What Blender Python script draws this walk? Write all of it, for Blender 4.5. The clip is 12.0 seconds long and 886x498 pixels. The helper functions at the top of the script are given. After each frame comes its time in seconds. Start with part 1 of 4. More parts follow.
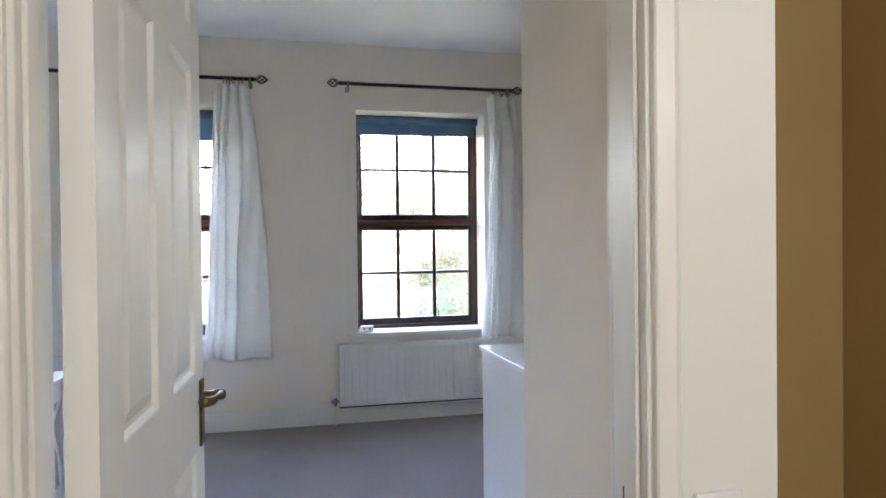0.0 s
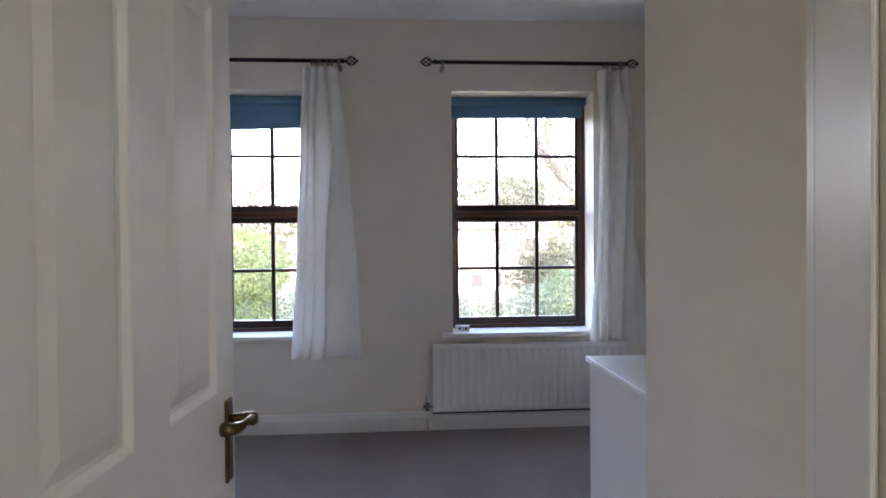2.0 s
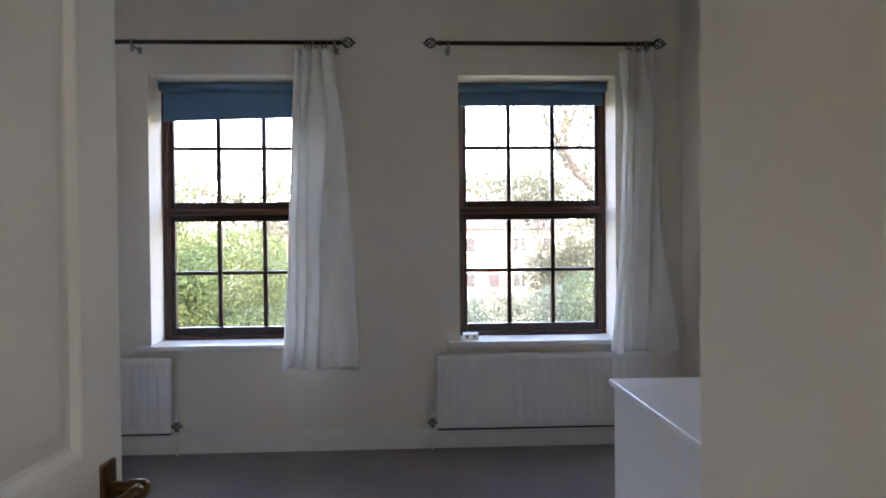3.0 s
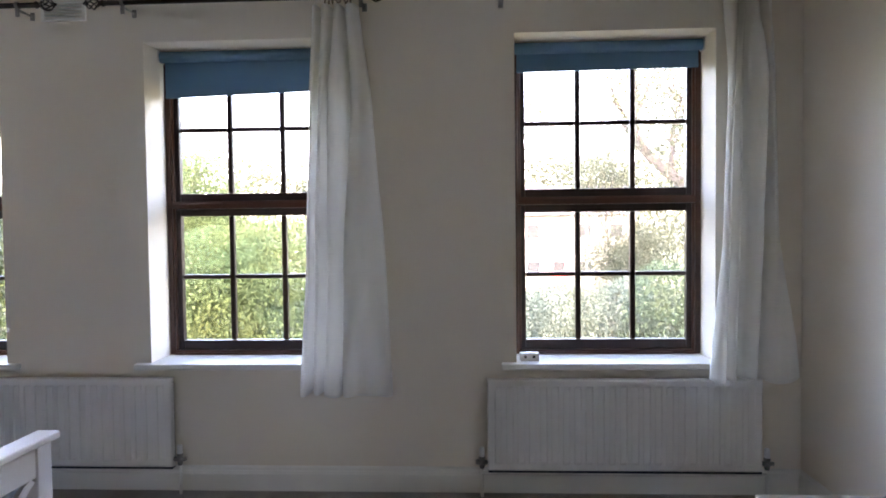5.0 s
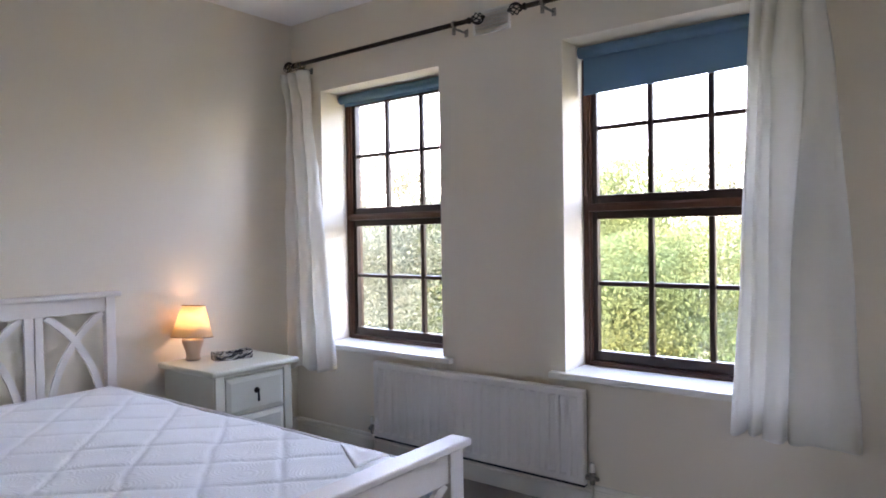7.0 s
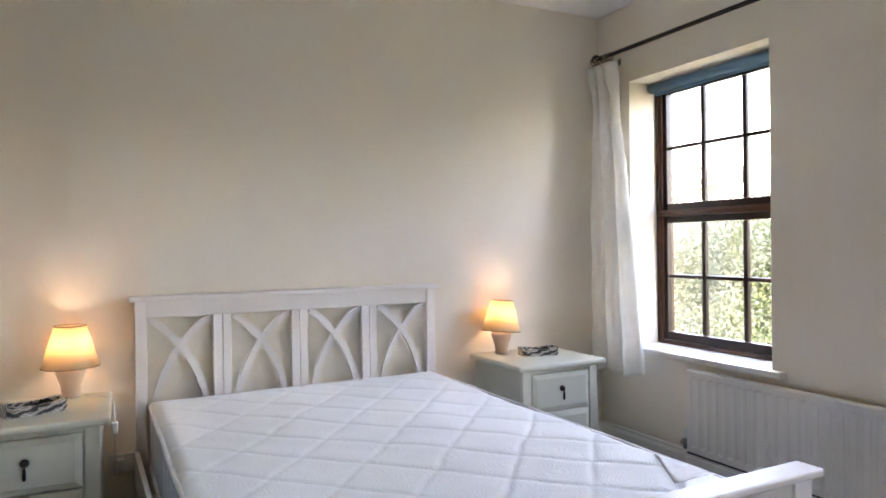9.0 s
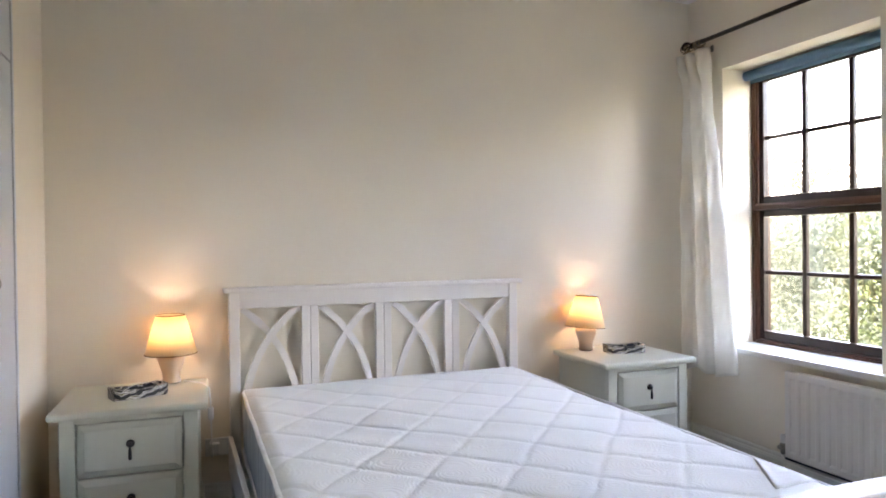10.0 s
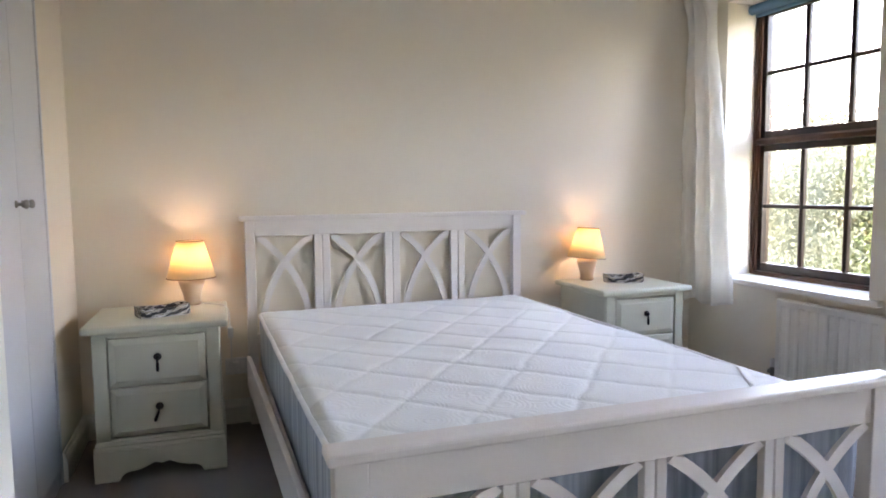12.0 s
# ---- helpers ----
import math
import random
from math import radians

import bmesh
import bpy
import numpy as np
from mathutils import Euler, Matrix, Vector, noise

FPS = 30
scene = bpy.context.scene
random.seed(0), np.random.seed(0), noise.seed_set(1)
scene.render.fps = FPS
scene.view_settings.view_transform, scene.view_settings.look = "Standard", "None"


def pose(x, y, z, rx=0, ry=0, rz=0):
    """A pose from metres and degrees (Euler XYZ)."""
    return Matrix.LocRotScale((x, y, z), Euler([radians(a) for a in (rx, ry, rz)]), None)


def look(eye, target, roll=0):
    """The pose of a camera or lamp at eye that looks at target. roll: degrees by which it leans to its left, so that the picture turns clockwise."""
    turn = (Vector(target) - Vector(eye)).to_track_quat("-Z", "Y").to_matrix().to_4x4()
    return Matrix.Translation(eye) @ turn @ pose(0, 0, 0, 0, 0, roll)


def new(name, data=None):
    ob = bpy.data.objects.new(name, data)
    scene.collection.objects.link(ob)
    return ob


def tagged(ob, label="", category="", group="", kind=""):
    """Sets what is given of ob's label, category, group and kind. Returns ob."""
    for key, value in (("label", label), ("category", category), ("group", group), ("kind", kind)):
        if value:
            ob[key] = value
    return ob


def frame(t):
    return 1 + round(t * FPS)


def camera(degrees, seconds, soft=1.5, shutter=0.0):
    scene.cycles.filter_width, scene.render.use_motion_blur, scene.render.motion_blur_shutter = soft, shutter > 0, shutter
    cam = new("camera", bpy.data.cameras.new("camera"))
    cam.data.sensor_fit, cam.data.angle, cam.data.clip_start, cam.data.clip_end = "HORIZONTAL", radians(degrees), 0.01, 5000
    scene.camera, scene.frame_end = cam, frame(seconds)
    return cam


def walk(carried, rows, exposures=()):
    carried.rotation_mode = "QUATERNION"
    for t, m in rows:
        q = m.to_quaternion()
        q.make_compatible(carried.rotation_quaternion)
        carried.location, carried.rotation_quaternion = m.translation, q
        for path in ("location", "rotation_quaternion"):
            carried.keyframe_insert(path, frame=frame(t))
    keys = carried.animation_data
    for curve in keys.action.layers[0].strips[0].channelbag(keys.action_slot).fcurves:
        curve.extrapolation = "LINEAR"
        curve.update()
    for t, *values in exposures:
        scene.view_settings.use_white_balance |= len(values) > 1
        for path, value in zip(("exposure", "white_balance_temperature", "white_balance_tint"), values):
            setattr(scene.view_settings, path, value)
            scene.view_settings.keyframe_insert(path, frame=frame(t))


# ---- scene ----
cam = camera(67.1, 12.0, 1.8)
# seconds, eye x y z, yaw, pitch, roll
ROWS = [
    (0.0, 0.289, 0.847, 1.311, -13.34, -0.58, 0.59),
    (0.5, 0.347, 0.921, 1.314, -7.76, -0.54, 0.42),
    (1.0, 0.374, 0.982, 1.302, -5.43, -0.56, 0.45),
    (1.5, 0.386, 1.117, 1.280, -4.61, -0.66, 0.45),
    (2.0, 0.416, 1.255, 1.291, -4.17, -0.89, 0.46),
    (2.5, 0.445, 1.448, 1.291, -3.95, -0.88, 0.44),
    (3.0, 0.517, 1.652, 1.285, -2.64, -0.88, 0.51),
    (3.2, 0.539, 1.721, 1.292, -2.26, -0.89, 0.54),
    (4.8, 0.605, 2.354, 1.336, 0.86, -1.91, 0.56),
    (5.0, 0.612, 2.419, 1.343, 2.84, -2.02, 0.66),
    (5.5, 0.620, 2.569, 1.348, 12.00, -1.79, 0.89),
    (6.0, 0.601, 2.676, 1.349, 21.92, -1.53, 0.91),
    (6.5, 0.538, 2.742, 1.341, 30.41, -1.40, 0.90),
    (7.0, 0.485, 2.791, 1.335, 37.84, -1.13, 0.90),
    (7.2, 0.442, 2.800, 1.318, 40.31, -0.82, 0.85),
    (9.0, 0.362, 2.831, 1.292, 63.00, -0.37, 0.78),
    (9.5, 0.341, 2.810, 1.294, 67.43, -0.49, 0.67),
    (10.0, 0.342, 2.818, 1.280, 69.77, -0.59, 0.68),
    (10.5, 0.339, 2.805, 1.251, 70.23, -0.89, 0.62),
    (11.0, 0.356, 2.822, 1.215, 70.54, -2.73, 0.65),
    (11.5, 0.429, 2.794, 1.178, 70.45, -4.27, 0.69),
    (12.0, 0.476, 2.781, 1.192, 70.51, -5.01, 0.58),
]
EXPOSURES = [
    (0.0, 5.97, 7000, 29), (0.5, 5.60, 7000, 29), (1.0, 5.32, 7000, 29), (1.5, 5.17, 7100, 29), (2.0, 5.19, 7100, 33), (3.0, 4.94, 7350, 33), (4.8, 5.05, 7450, 33), (5.0, 5.15, 7550, 33), (5.5, 5.64, 7650, 36), (6.0, 5.38, 7650, 36), (6.5, 5.02, 7650, 36), (7.0, 5.34, 7750, 36), (8.8, 5.71, 8250, 32), (9.5, 5.73, 8350, 32), (10.0, 5.83, 8350, 32), (10.5, 5.75, 8350, 32), (11.0, 5.77, 8350, 32), (12.0, 5.68, 8350, 32)]
walk(cam, [(t, pose(x, y, z, 90 + p, r, yaw)) for t, x, y, z, yaw, p, r in ROWS], EXPOSURES)

# ---------------------------------------------------------------- light
world = bpy.data.worlds.new("world")
scene.world = world
world.use_nodes = True
wn = world.node_tree.nodes
sky = wn.new("ShaderNodeTexSky")
sky.sky_type = "NISHITA"
sky.sun_disc = False
sky.sun_elevation = radians(38)
sky.sun_rotation = radians(180)
sky.air_density, sky.dust_density, sky.ozone_density = 1.0, 2.0, 1.0
wn["Background"].inputs["Strength"].default_value = 0.15
world.node_tree.links.new(sky.outputs["Color"], wn["Background"].inputs["Color"])

sun_data = bpy.data.lights.new("sun", "SUN")
sun_data.energy, sun_data.angle, sun_data.color = 0.8, radians(60.0), (1.0, 0.96, 0.90)
sun = new("sun", sun_data)
sun.matrix_world = look((0, -20, 18), (0, 5, 0))


def bulb(name, place, watts, colour, radius):
    data = bpy.data.lights.new(name, "POINT")
    data.energy, data.color, data.shadow_soft_size = watts, colour, radius
    ob = new(name, data)
    ob.location = place
    return ob


# ---------------------------------------------------------------- materials
def material(name, base, rough=0.6, second=None, scale=8.0, mix=0.35, bump=0.0, bump_scale=60.0, metal=0.0, spec=0.5,
             fine=0.0, sheen=0.0, translucent=0.0, stretch=(1, 1, 1)):
    """A painted or woven surface: two scales of colour variation and a fine relief."""
    m = bpy.data.materials.new(name)
    m.use_nodes = True
    nt = m.node_tree
    n, l = nt.nodes, nt.links
    bsdf = n["Principled BSDF"]
    bsdf.inputs["Roughness"].default_value = rough
    bsdf.inputs["Metallic"].default_value = metal
    bsdf.inputs["Specular IOR Level"].default_value = spec
    if sheen:
        bsdf.inputs["Sheen Weight"].default_value = sheen
    co = n.new("ShaderNodeTexCoord")
    mp = n.new("ShaderNodeMapping")
    mp.inputs["Scale"].default_value = stretch
    l.new(co.outputs["Object"], mp.inputs["Vector"])
    noise_a = n.new("ShaderNodeTexNoise")
    noise_a.inputs["Scale"].default_value = scale
    noise_a.inputs["Detail"].default_value = 5
    l.new(mp.outputs["Vector"], noise_a.inputs["Vector"])
    ramp = n.new("ShaderNodeValToRGB")
    ramp.color_ramp.elements[0].position, ramp.color_ramp.elements[1].position = 0.35, 0.72
    second = second or tuple(c * (1 - mix * 0.35) for c in base)
    ramp.color_ramp.elements[0].color = (*base, 1)
    ramp.color_ramp.elements[1].color = (*second, 1)
    l.new(noise_a.outputs["Fac"], ramp.inputs["Fac"])
    colour = ramp.outputs["Color"]
    noise_b = n.new("ShaderNodeTexNoise")
    noise_b.inputs["Scale"].default_value = bump_scale
    noise_b.inputs["Detail"].default_value = 3
    l.new(mp.outputs["Vector"], noise_b.inputs["Vector"])
    if fine:
        mixer = n.new("ShaderNodeMix")
        mixer.data_type, mixer.blend_type = "RGBA", "MULTIPLY"
        mixer.inputs["Factor"].default_value = fine
        l.new(colour, mixer.inputs[6])
        l.new(noise_b.outputs["Fac"], mixer.inputs[7])
        colour = mixer.outputs[2]
    l.new(colour, bsdf.inputs["Base Color"])
    if bump:
        bp = n.new("ShaderNodeBump")
        bp.inputs["Strength"].default_value = bump
        bp.inputs["Distance"].default_value = 0.01
        l.new(noise_b.outputs["Fac"], bp.inputs["Height"])
        l.new(bp.outputs["Normal"], bsdf.inputs["Normal"])
    if translucent:
        tr = n.new("ShaderNodeBsdfTranslucent")
        l.new(colour, tr.inputs["Color"])
        ms = n.new("ShaderNodeMixShader")
        ms.inputs["Fac"].default_value = translucent
        l.new(bsdf.outputs["BSDF"], ms.inputs[1])
        l.new(tr.outputs["BSDF"], ms.inputs[2])
        l.new(ms.outputs["Shader"], n["Material Output"].inputs["Surface"])
    return m


WALL = material("cream wall paint", (0.815, 0.745, 0.635), 0.75, (0.79, 0.718, 0.61), 1.6, bump=0.04, bump_scale=180, spec=0.25)
DOORWALL = material("pale cream hall paint", (0.78, 0.765, 0.70), 0.6, (0.755, 0.74, 0.675), 1.6, bump=0.04, bump_scale=180, spec=0.3)
HALL = material("hall paint with warm shade in its ochre", (0.42, 0.27, 0.11), 0.7, (0.38, 0.24, 0.095), 2.0, bump=0.1, bump_scale=200, spec=0.3)
CEILING = material("white ceiling paint", (0.86, 0.85, 0.835), 0.85, (0.84, 0.83, 0.815), 2.0, bump=0.1, bump_scale=150, spec=0.2)
GLOSS = material("white gloss paint", (0.80, 0.78, 0.72), 0.28, (0.77, 0.75, 0.685), 3.0, bump=0.05, bump_scale=40)
DOORPAINT = material("white satin door paint", (0.84, 0.835, 0.785), 0.42, (0.815, 0.81, 0.76), 2.5, bump=0.06, bump_scale=90, stretch=(6, 6, 0.6))
CARPET = material("mauve brown carpet", (0.39, 0.322, 0.303), 0.95, (0.29, 0.238, 0.224), 3.2, bump=0.9, bump_scale=420, fine=0.55, sheen=0.5, spec=0.1)
WOOD = material("dark stained hardwood", (0.085, 0.026, 0.010), 0.30, (0.028, 0.009, 0.005), 5.0, bump=0.12, bump_scale=50, spec=0.45, stretch=(1, 1, 0.12))
WOOD_H = material("dark stained hardwood rail", (0.085, 0.026, 0.010), 0.30, (0.028, 0.009, 0.005), 5.0, bump=0.12, bump_scale=50, spec=0.45, stretch=(0.12, 1, 1))
# Sash colour is darkened for wood standing against the bright panes.
SASH_BACKLIT = material("stained sash wood with backlit darkness in its colour", (0.030, 0.013, 0.008), 0.32, (0.016, 0.008, 0.006), 6.0, bump=0.1, bump_scale=50, spec=0.4, stretch=(1, 1, 0.2))
RUBBER = material("black rubber seal", (0.012, 0.011, 0.011), 0.6, None, 20, bump=0.1, bump_scale=90)
BLIND = material("blue roller blind cloth", (0.13, 0.26, 0.37), 0.8, (0.115, 0.235, 0.34), 3.0, bump=0.15, bump_scale=500, translucent=0.22)
LINEN = material("white linen", (0.93, 0.915, 0.87), 0.9, (0.91, 0.895, 0.85), 6.0, bump=0.3, bump_scale=260, translucent=0.36, spec=0.1, sheen=0.2)
RADPAINT = material("white radiator enamel", (0.76, 0.74, 0.70), 0.4, (0.72, 0.70, 0.66), 3.0, bump=0.03, bump_scale=40)
BEDPAINT = material("cream white bed paint", (0.78, 0.735, 0.70), 0.42, (0.75, 0.705, 0.67), 3.0, bump=0.06, bump_scale=90)
CABINET = material("ivory white cabinet paint", (0.60, 0.60, 0.495), 0.42, (0.57, 0.57, 0.465), 3.0, bump=0.06, bump_scale=90)
ROBE = material("white wardrobe laminate", (0.58, 0.60, 0.63), 0.34, (0.55, 0.57, 0.60), 2.0, bump=0.03, bump_scale=60)
CHESTWHITE = material("white laminate", (0.80, 0.80, 0.80), 0.3, (0.78, 0.78, 0.78), 2.0, bump=0.03, bump_scale=60)
TICKING = material("grey blue mattress border", (0.44, 0.49, 0.55), 0.9, (0.20, 0.245, 0.30), 36.0, bump=0.3, bump_scale=300, stretch=(1, 1, 0.02))
PIPING = material("white mattress piping", (0.84, 0.84, 0.84), 0.8, None, 20, bump=0.2, bump_scale=300)
IRON = material("dark bronze iron", (0.030, 0.022, 0.018), 0.42, (0.055, 0.038, 0.028), 30.0, bump=0.15, bump_scale=120, metal=0.75)
BRASS = material("aged brass", (0.24, 0.155, 0.07), 0.30, (0.07, 0.045, 0.022), 22.0, bump=0.1, bump_scale=90, metal=1.0)
HINGE = material("polished brass hinge", (0.72, 0.50, 0.24), 0.3, (0.60, 0.40, 0.18), 20.0, metal=1.0)
STEEL = material("tarnished nickel", (0.34, 0.32, 0.29), 0.35, (0.18, 0.17, 0.155), 30.0, metal=1.0)
CHROME = material("chrome", (0.62, 0.62, 0.62), 0.15, None, 10, metal=1.0)
BLACK = material("black iron drop handle", (0.018, 0.016, 0.015), 0.4, None, 30, metal=0.5)
PLASTIC = material("white plastic", (0.78, 0.78, 0.76), 0.35, None, 10)
FRAMEWOOD = material("matt black picture frame", (0.014, 0.012, 0.010), 0.75, (0.022, 0.018, 0.014), 20, bump=0.1, bump_scale=60, spec=0.12)
HOLES_AND_SHADE = material("near-black for holes and gap shade", (0.03, 0.03, 0.03), 0.5, None, 10)
SHADE = material("cream lamp shade cloth", (0.87, 0.74, 0.52), 0.9, (0.84, 0.71, 0.49), 18.0, bump=0.15, bump_scale=400, translucent=0.62, spec=0.1)
TRIM = material("brown shade trim", (0.22, 0.12, 0.05), 0.8, None, 20)
CERAMIC = material("beige pink ceramic", (0.62, 0.44, 0.31), 0.35, (0.56, 0.39, 0.27), 8.0, bump=0.05, bump_scale=60)
CARD = material("brown card", (0.16, 0.10, 0.07), 0.8, None, 30)
GRASS = material("garden grass", (0.17, 0.17, 0.10), 0.9, (0.13, 0.14, 0.075), 1.5, bump=0.6, bump_scale=30)
BARK = material("grey brown bark", (0.075, 0.066, 0.058), 0.9, (0.05, 0.045, 0.04), 12, bump=0.6, bump_scale=40)
LEAF_A = material("yellow green leaves", (0.072, 0.118, 0.060), 0.95, (0.100, 0.120, 0.045), 1.2, translucent=0.5, spec=0.05)
# Haze of the distance is put into this leaf colour.
LEAF_D = material("leaves with distance haze in their colour", (0.080, 0.096, 0.072), 0.95, (0.100, 0.102, 0.062), 0.4, translucent=0.5, spec=0.05)
LEAF_B = material("green leaves", (0.055, 0.088, 0.060), 0.95, (0.070, 0.092, 0.052), 1.0, translucent=0.5, spec=0.05)
LEAF_C = material("grey green leaves", (0.080, 0.112, 0.098), 0.95, (0.098, 0.118, 0.086), 1.0, translucent=0.5, spec=0.05)
RENDERWALL = material("pale rendered house wall", (0.17, 0.155, 0.14), 0.9, (0.14, 0.128, 0.116), 0.8, bump=0.2, bump_scale=20)
SLATE = material("slate roof", (0.065, 0.06, 0.063), 0.8, (0.05, 0.047, 0.05), 3, bump=0.3, bump_scale=15)
REDPAINT = material("red door paint", (0.35, 0.03, 0.03), 0.4, None, 4)
WINDARK = material("dark window glass", (0.02, 0.022, 0.025), 0.45, None, 3, spec=0.15)
PICTURE = material("dark green painting", (0.010, 0.013, 0.007), 0.7, (0.06, 0.08, 0.015), 7.0, spec=0.12, bump=0.1, bump_scale=60, stretch=(1, 3, 0.5))


def glass_material():
    m = bpy.data.materials.new("window glass")
    m.use_nodes = True
    n, l = m.node_tree.nodes, m.node_tree.links
    n.remove(n["Principled BSDF"])
    tr = n.new("ShaderNodeBsdfTransparent")
    tr.inputs["Color"].default_value = (0.95, 0.97, 0.96, 1)
    gl = n.new("ShaderNodeBsdfGlossy")
    gl.inputs["Roughness"].default_value = 0.02
    lw = n.new("ShaderNodeLayerWeight")
    pw = n.new("ShaderNodeMath")
    pw.operation = "POWER"
    pw.inputs[1].default_value = 4.0
    l.new(lw.outputs["Facing"], pw.inputs[0])
    sc = n.new("ShaderNodeMath")
    sc.operation = "MULTIPLY_ADD"
    sc.inputs[1].default_value, sc.inputs[2].default_value = 0.35, 0.02
    l.new(pw.outputs[0], sc.inputs[0])
    ms = n.new("ShaderNodeMixShader")
    l.new(sc.outputs[0], ms.inputs["Fac"])
    l.new(tr.outputs["BSDF"], ms.inputs[1])
    l.new(gl.outputs["BSDF"], ms.inputs[2])
    l.new(ms.outputs["Shader"], n["Material Output"].inputs["Surface"])
    return m


GLASS = glass_material()


def quilt_material():
    """White knitted mattress cover with embossed swirls."""
    m = bpy.data.materials.new("white quilted mattress cover")
    m.use_nodes = True
    n, l = m.node_tree.nodes, m.node_tree.links
    b = n["Principled BSDF"]
    b.inputs["Roughness"].default_value = 0.85
    b.inputs["Sheen Weight"].default_value = 0.25
    co = n.new("ShaderNodeTexCoord")
    nz = n.new("ShaderNodeTexNoise")
    nz.inputs["Scale"].default_value = 9
    l.new(co.outputs["Object"], nz.inputs["Vector"])
    ramp = n.new("ShaderNodeValToRGB")
    ramp.color_ramp.elements[0].color, ramp.color_ramp.elements[1].color = (0.855, 0.875, 0.87, 1), (0.815, 0.835, 0.832, 1)
    l.new(nz.outputs["Fac"], ramp.inputs["Fac"])
    l.new(ramp.outputs["Color"], b.inputs["Base Color"])
    vo = n.new("ShaderNodeTexVoronoi")
    vo.inputs["Scale"].default_value = 9
    l.new(co.outputs["Object"], vo.inputs["Vector"])
    mul = n.new("ShaderNodeMath")
    mul.operation = "MULTIPLY"
    mul.inputs[1].default_value = 60
    l.new(vo.outputs["Distance"], mul.inputs[0])
    sn = n.new("ShaderNodeMath")
    sn.operation = "SINE"
    l.new(mul.outputs[0], sn.inputs[0])
    bp = n.new("ShaderNodeBump")
    bp.inputs["Strength"].default_value = 0.065
    bp.inputs["Distance"].default_value = 0.006
    l.new(sn.outputs[0], bp.inputs["Height"])
    n2 = n.new("ShaderNodeTexNoise")
    n2.inputs["Scale"].default_value = 380
    l.new(co.outputs["Object"], n2.inputs["Vector"])
    bp2 = n.new("ShaderNodeBump")
    bp2.inputs["Strength"].default_value = 0.12
    bp2.inputs["Distance"].default_value = 0.003
    l.new(n2.outputs["Fac"], bp2.inputs["Height"])
    l.new(bp.outputs["Normal"], bp2.inputs["Normal"])
    l.new(bp2.outputs["Normal"], b.inputs["Normal"])
    return m


QUILT = quilt_material()


def stripe_material():
    """Printed card with black, white, olive and blue brush strokes."""
    m = bpy.data.materials.new("printed tissue box card")
    m.use_nodes = True
    n, l = m.node_tree.nodes, m.node_tree.links
    b = n["Principled BSDF"]
    b.inputs["Roughness"].default_value = 0.45
    co = n.new("ShaderNodeTexCoord")
    mp = n.new("ShaderNodeMapping")
    mp.inputs["Rotation"].default_value = (0.5, 0.6, 0.5)
    l.new(co.outputs["Object"], mp.inputs["Vector"])
    wv = n.new("ShaderNodeTexWave")
    wv.inputs["Scale"].default_value = 15
    wv.inputs["Distortion"].default_value = 7
    wv.inputs["Detail"].default_value = 2
    wv.inputs["Detail Scale"].default_value = 1.2
    l.new(mp.outputs["Vector"], wv.inputs["Vector"])
    r = n.new("ShaderNodeValToRGB")
    r.color_ramp.interpolation = "CONSTANT"
    els = r.color_ramp.elements
    els[0].position, els[0].color = 0.0, (0.02, 0.02, 0.025, 1)
    els[1].position, els[1].color = 0.50, (0.70, 0.70, 0.68, 1)
    for p, c in ((0.60, (0.16, 0.20, 0.30, 1)), (0.66, (0.72, 0.72, 0.70, 1)), (0.74, (0.30, 0.27, 0.08, 1)), (0.82, (0.03, 0.03, 0.03, 1)), (0.93, (0.6, 0.6, 0.6, 1))):
        e = els.new(p)
        e.color = c
    l.new(wv.outputs["Fac"], r.inputs["Fac"])
    l.new(r.outputs["Color"], b.inputs["Base Color"])
    return m


STRIPES = stripe_material()


# ---------------------------------------------------------------- building blocks
def mesh_of(bm, name, mat, smooth=False):
    me = bpy.data.meshes.new(name)
    bmesh.ops.recalc_face_normals(bm, faces=bm.faces)
    if smooth:
        for f in bm.faces:
            f.smooth = True
    bm.to_mesh(me)
    bm.free()
    me.materials.append(mat)
    return me


def thing(name, place, label, category, group="", turn=0.0, kind=""):
    ob = new(name)
    ob.empty_display_size = 0.05
    ob.matrix_world = pose(*place, 0, 0, turn)
    return tagged(ob, label, category, group, kind)


def part(name, bm, mat, parent=None, label="", smooth=False):
    ob = new(name, mesh_of(bm, name, mat, smooth))
    if parent:
        ob.parent = parent
    if label:
        ob["label"] = label
    return ob


def structure(name, bm, mat, label, category, smooth=False):
    return tagged(part(name, bm, mat, None, label, smooth), label, category, "", "structure")


def add_box(bm, a, b, bevel=0.0, segments=2, m=None):
    """A box from corner a to corner b, with rounded edges, into bm."""
    vs = [bm.verts.new((x, y, z)) for x in (a[0], b[0]) for y in (a[1], b[1]) for z in (a[2], b[2])]
    fs = [bm.faces.new([vs[i] for i in q]) for q in ((0, 1, 3, 2), (4, 6, 7, 5), (0, 4, 5, 1), (2, 3, 7, 6), (0, 2, 6, 4), (1, 5, 7, 3))]
    if bevel:
        es = list({e for f in fs for e in f.edges})
        got = bmesh.ops.bevel(bm, geom=es, offset=bevel, segments=segments, affect="EDGES", profile=0.5)
        vs = list({v for f in got["faces"] for v in f.verts} | {v for v in vs if v.is_valid})
    if m is not None:
        bmesh.ops.transform(bm, matrix=m, verts=[v for v in vs if v.is_valid])
    return bm


def box(a, b, bevel=0.0, segments=2):
    return add_box(bmesh.new(), a, b, bevel, segments)


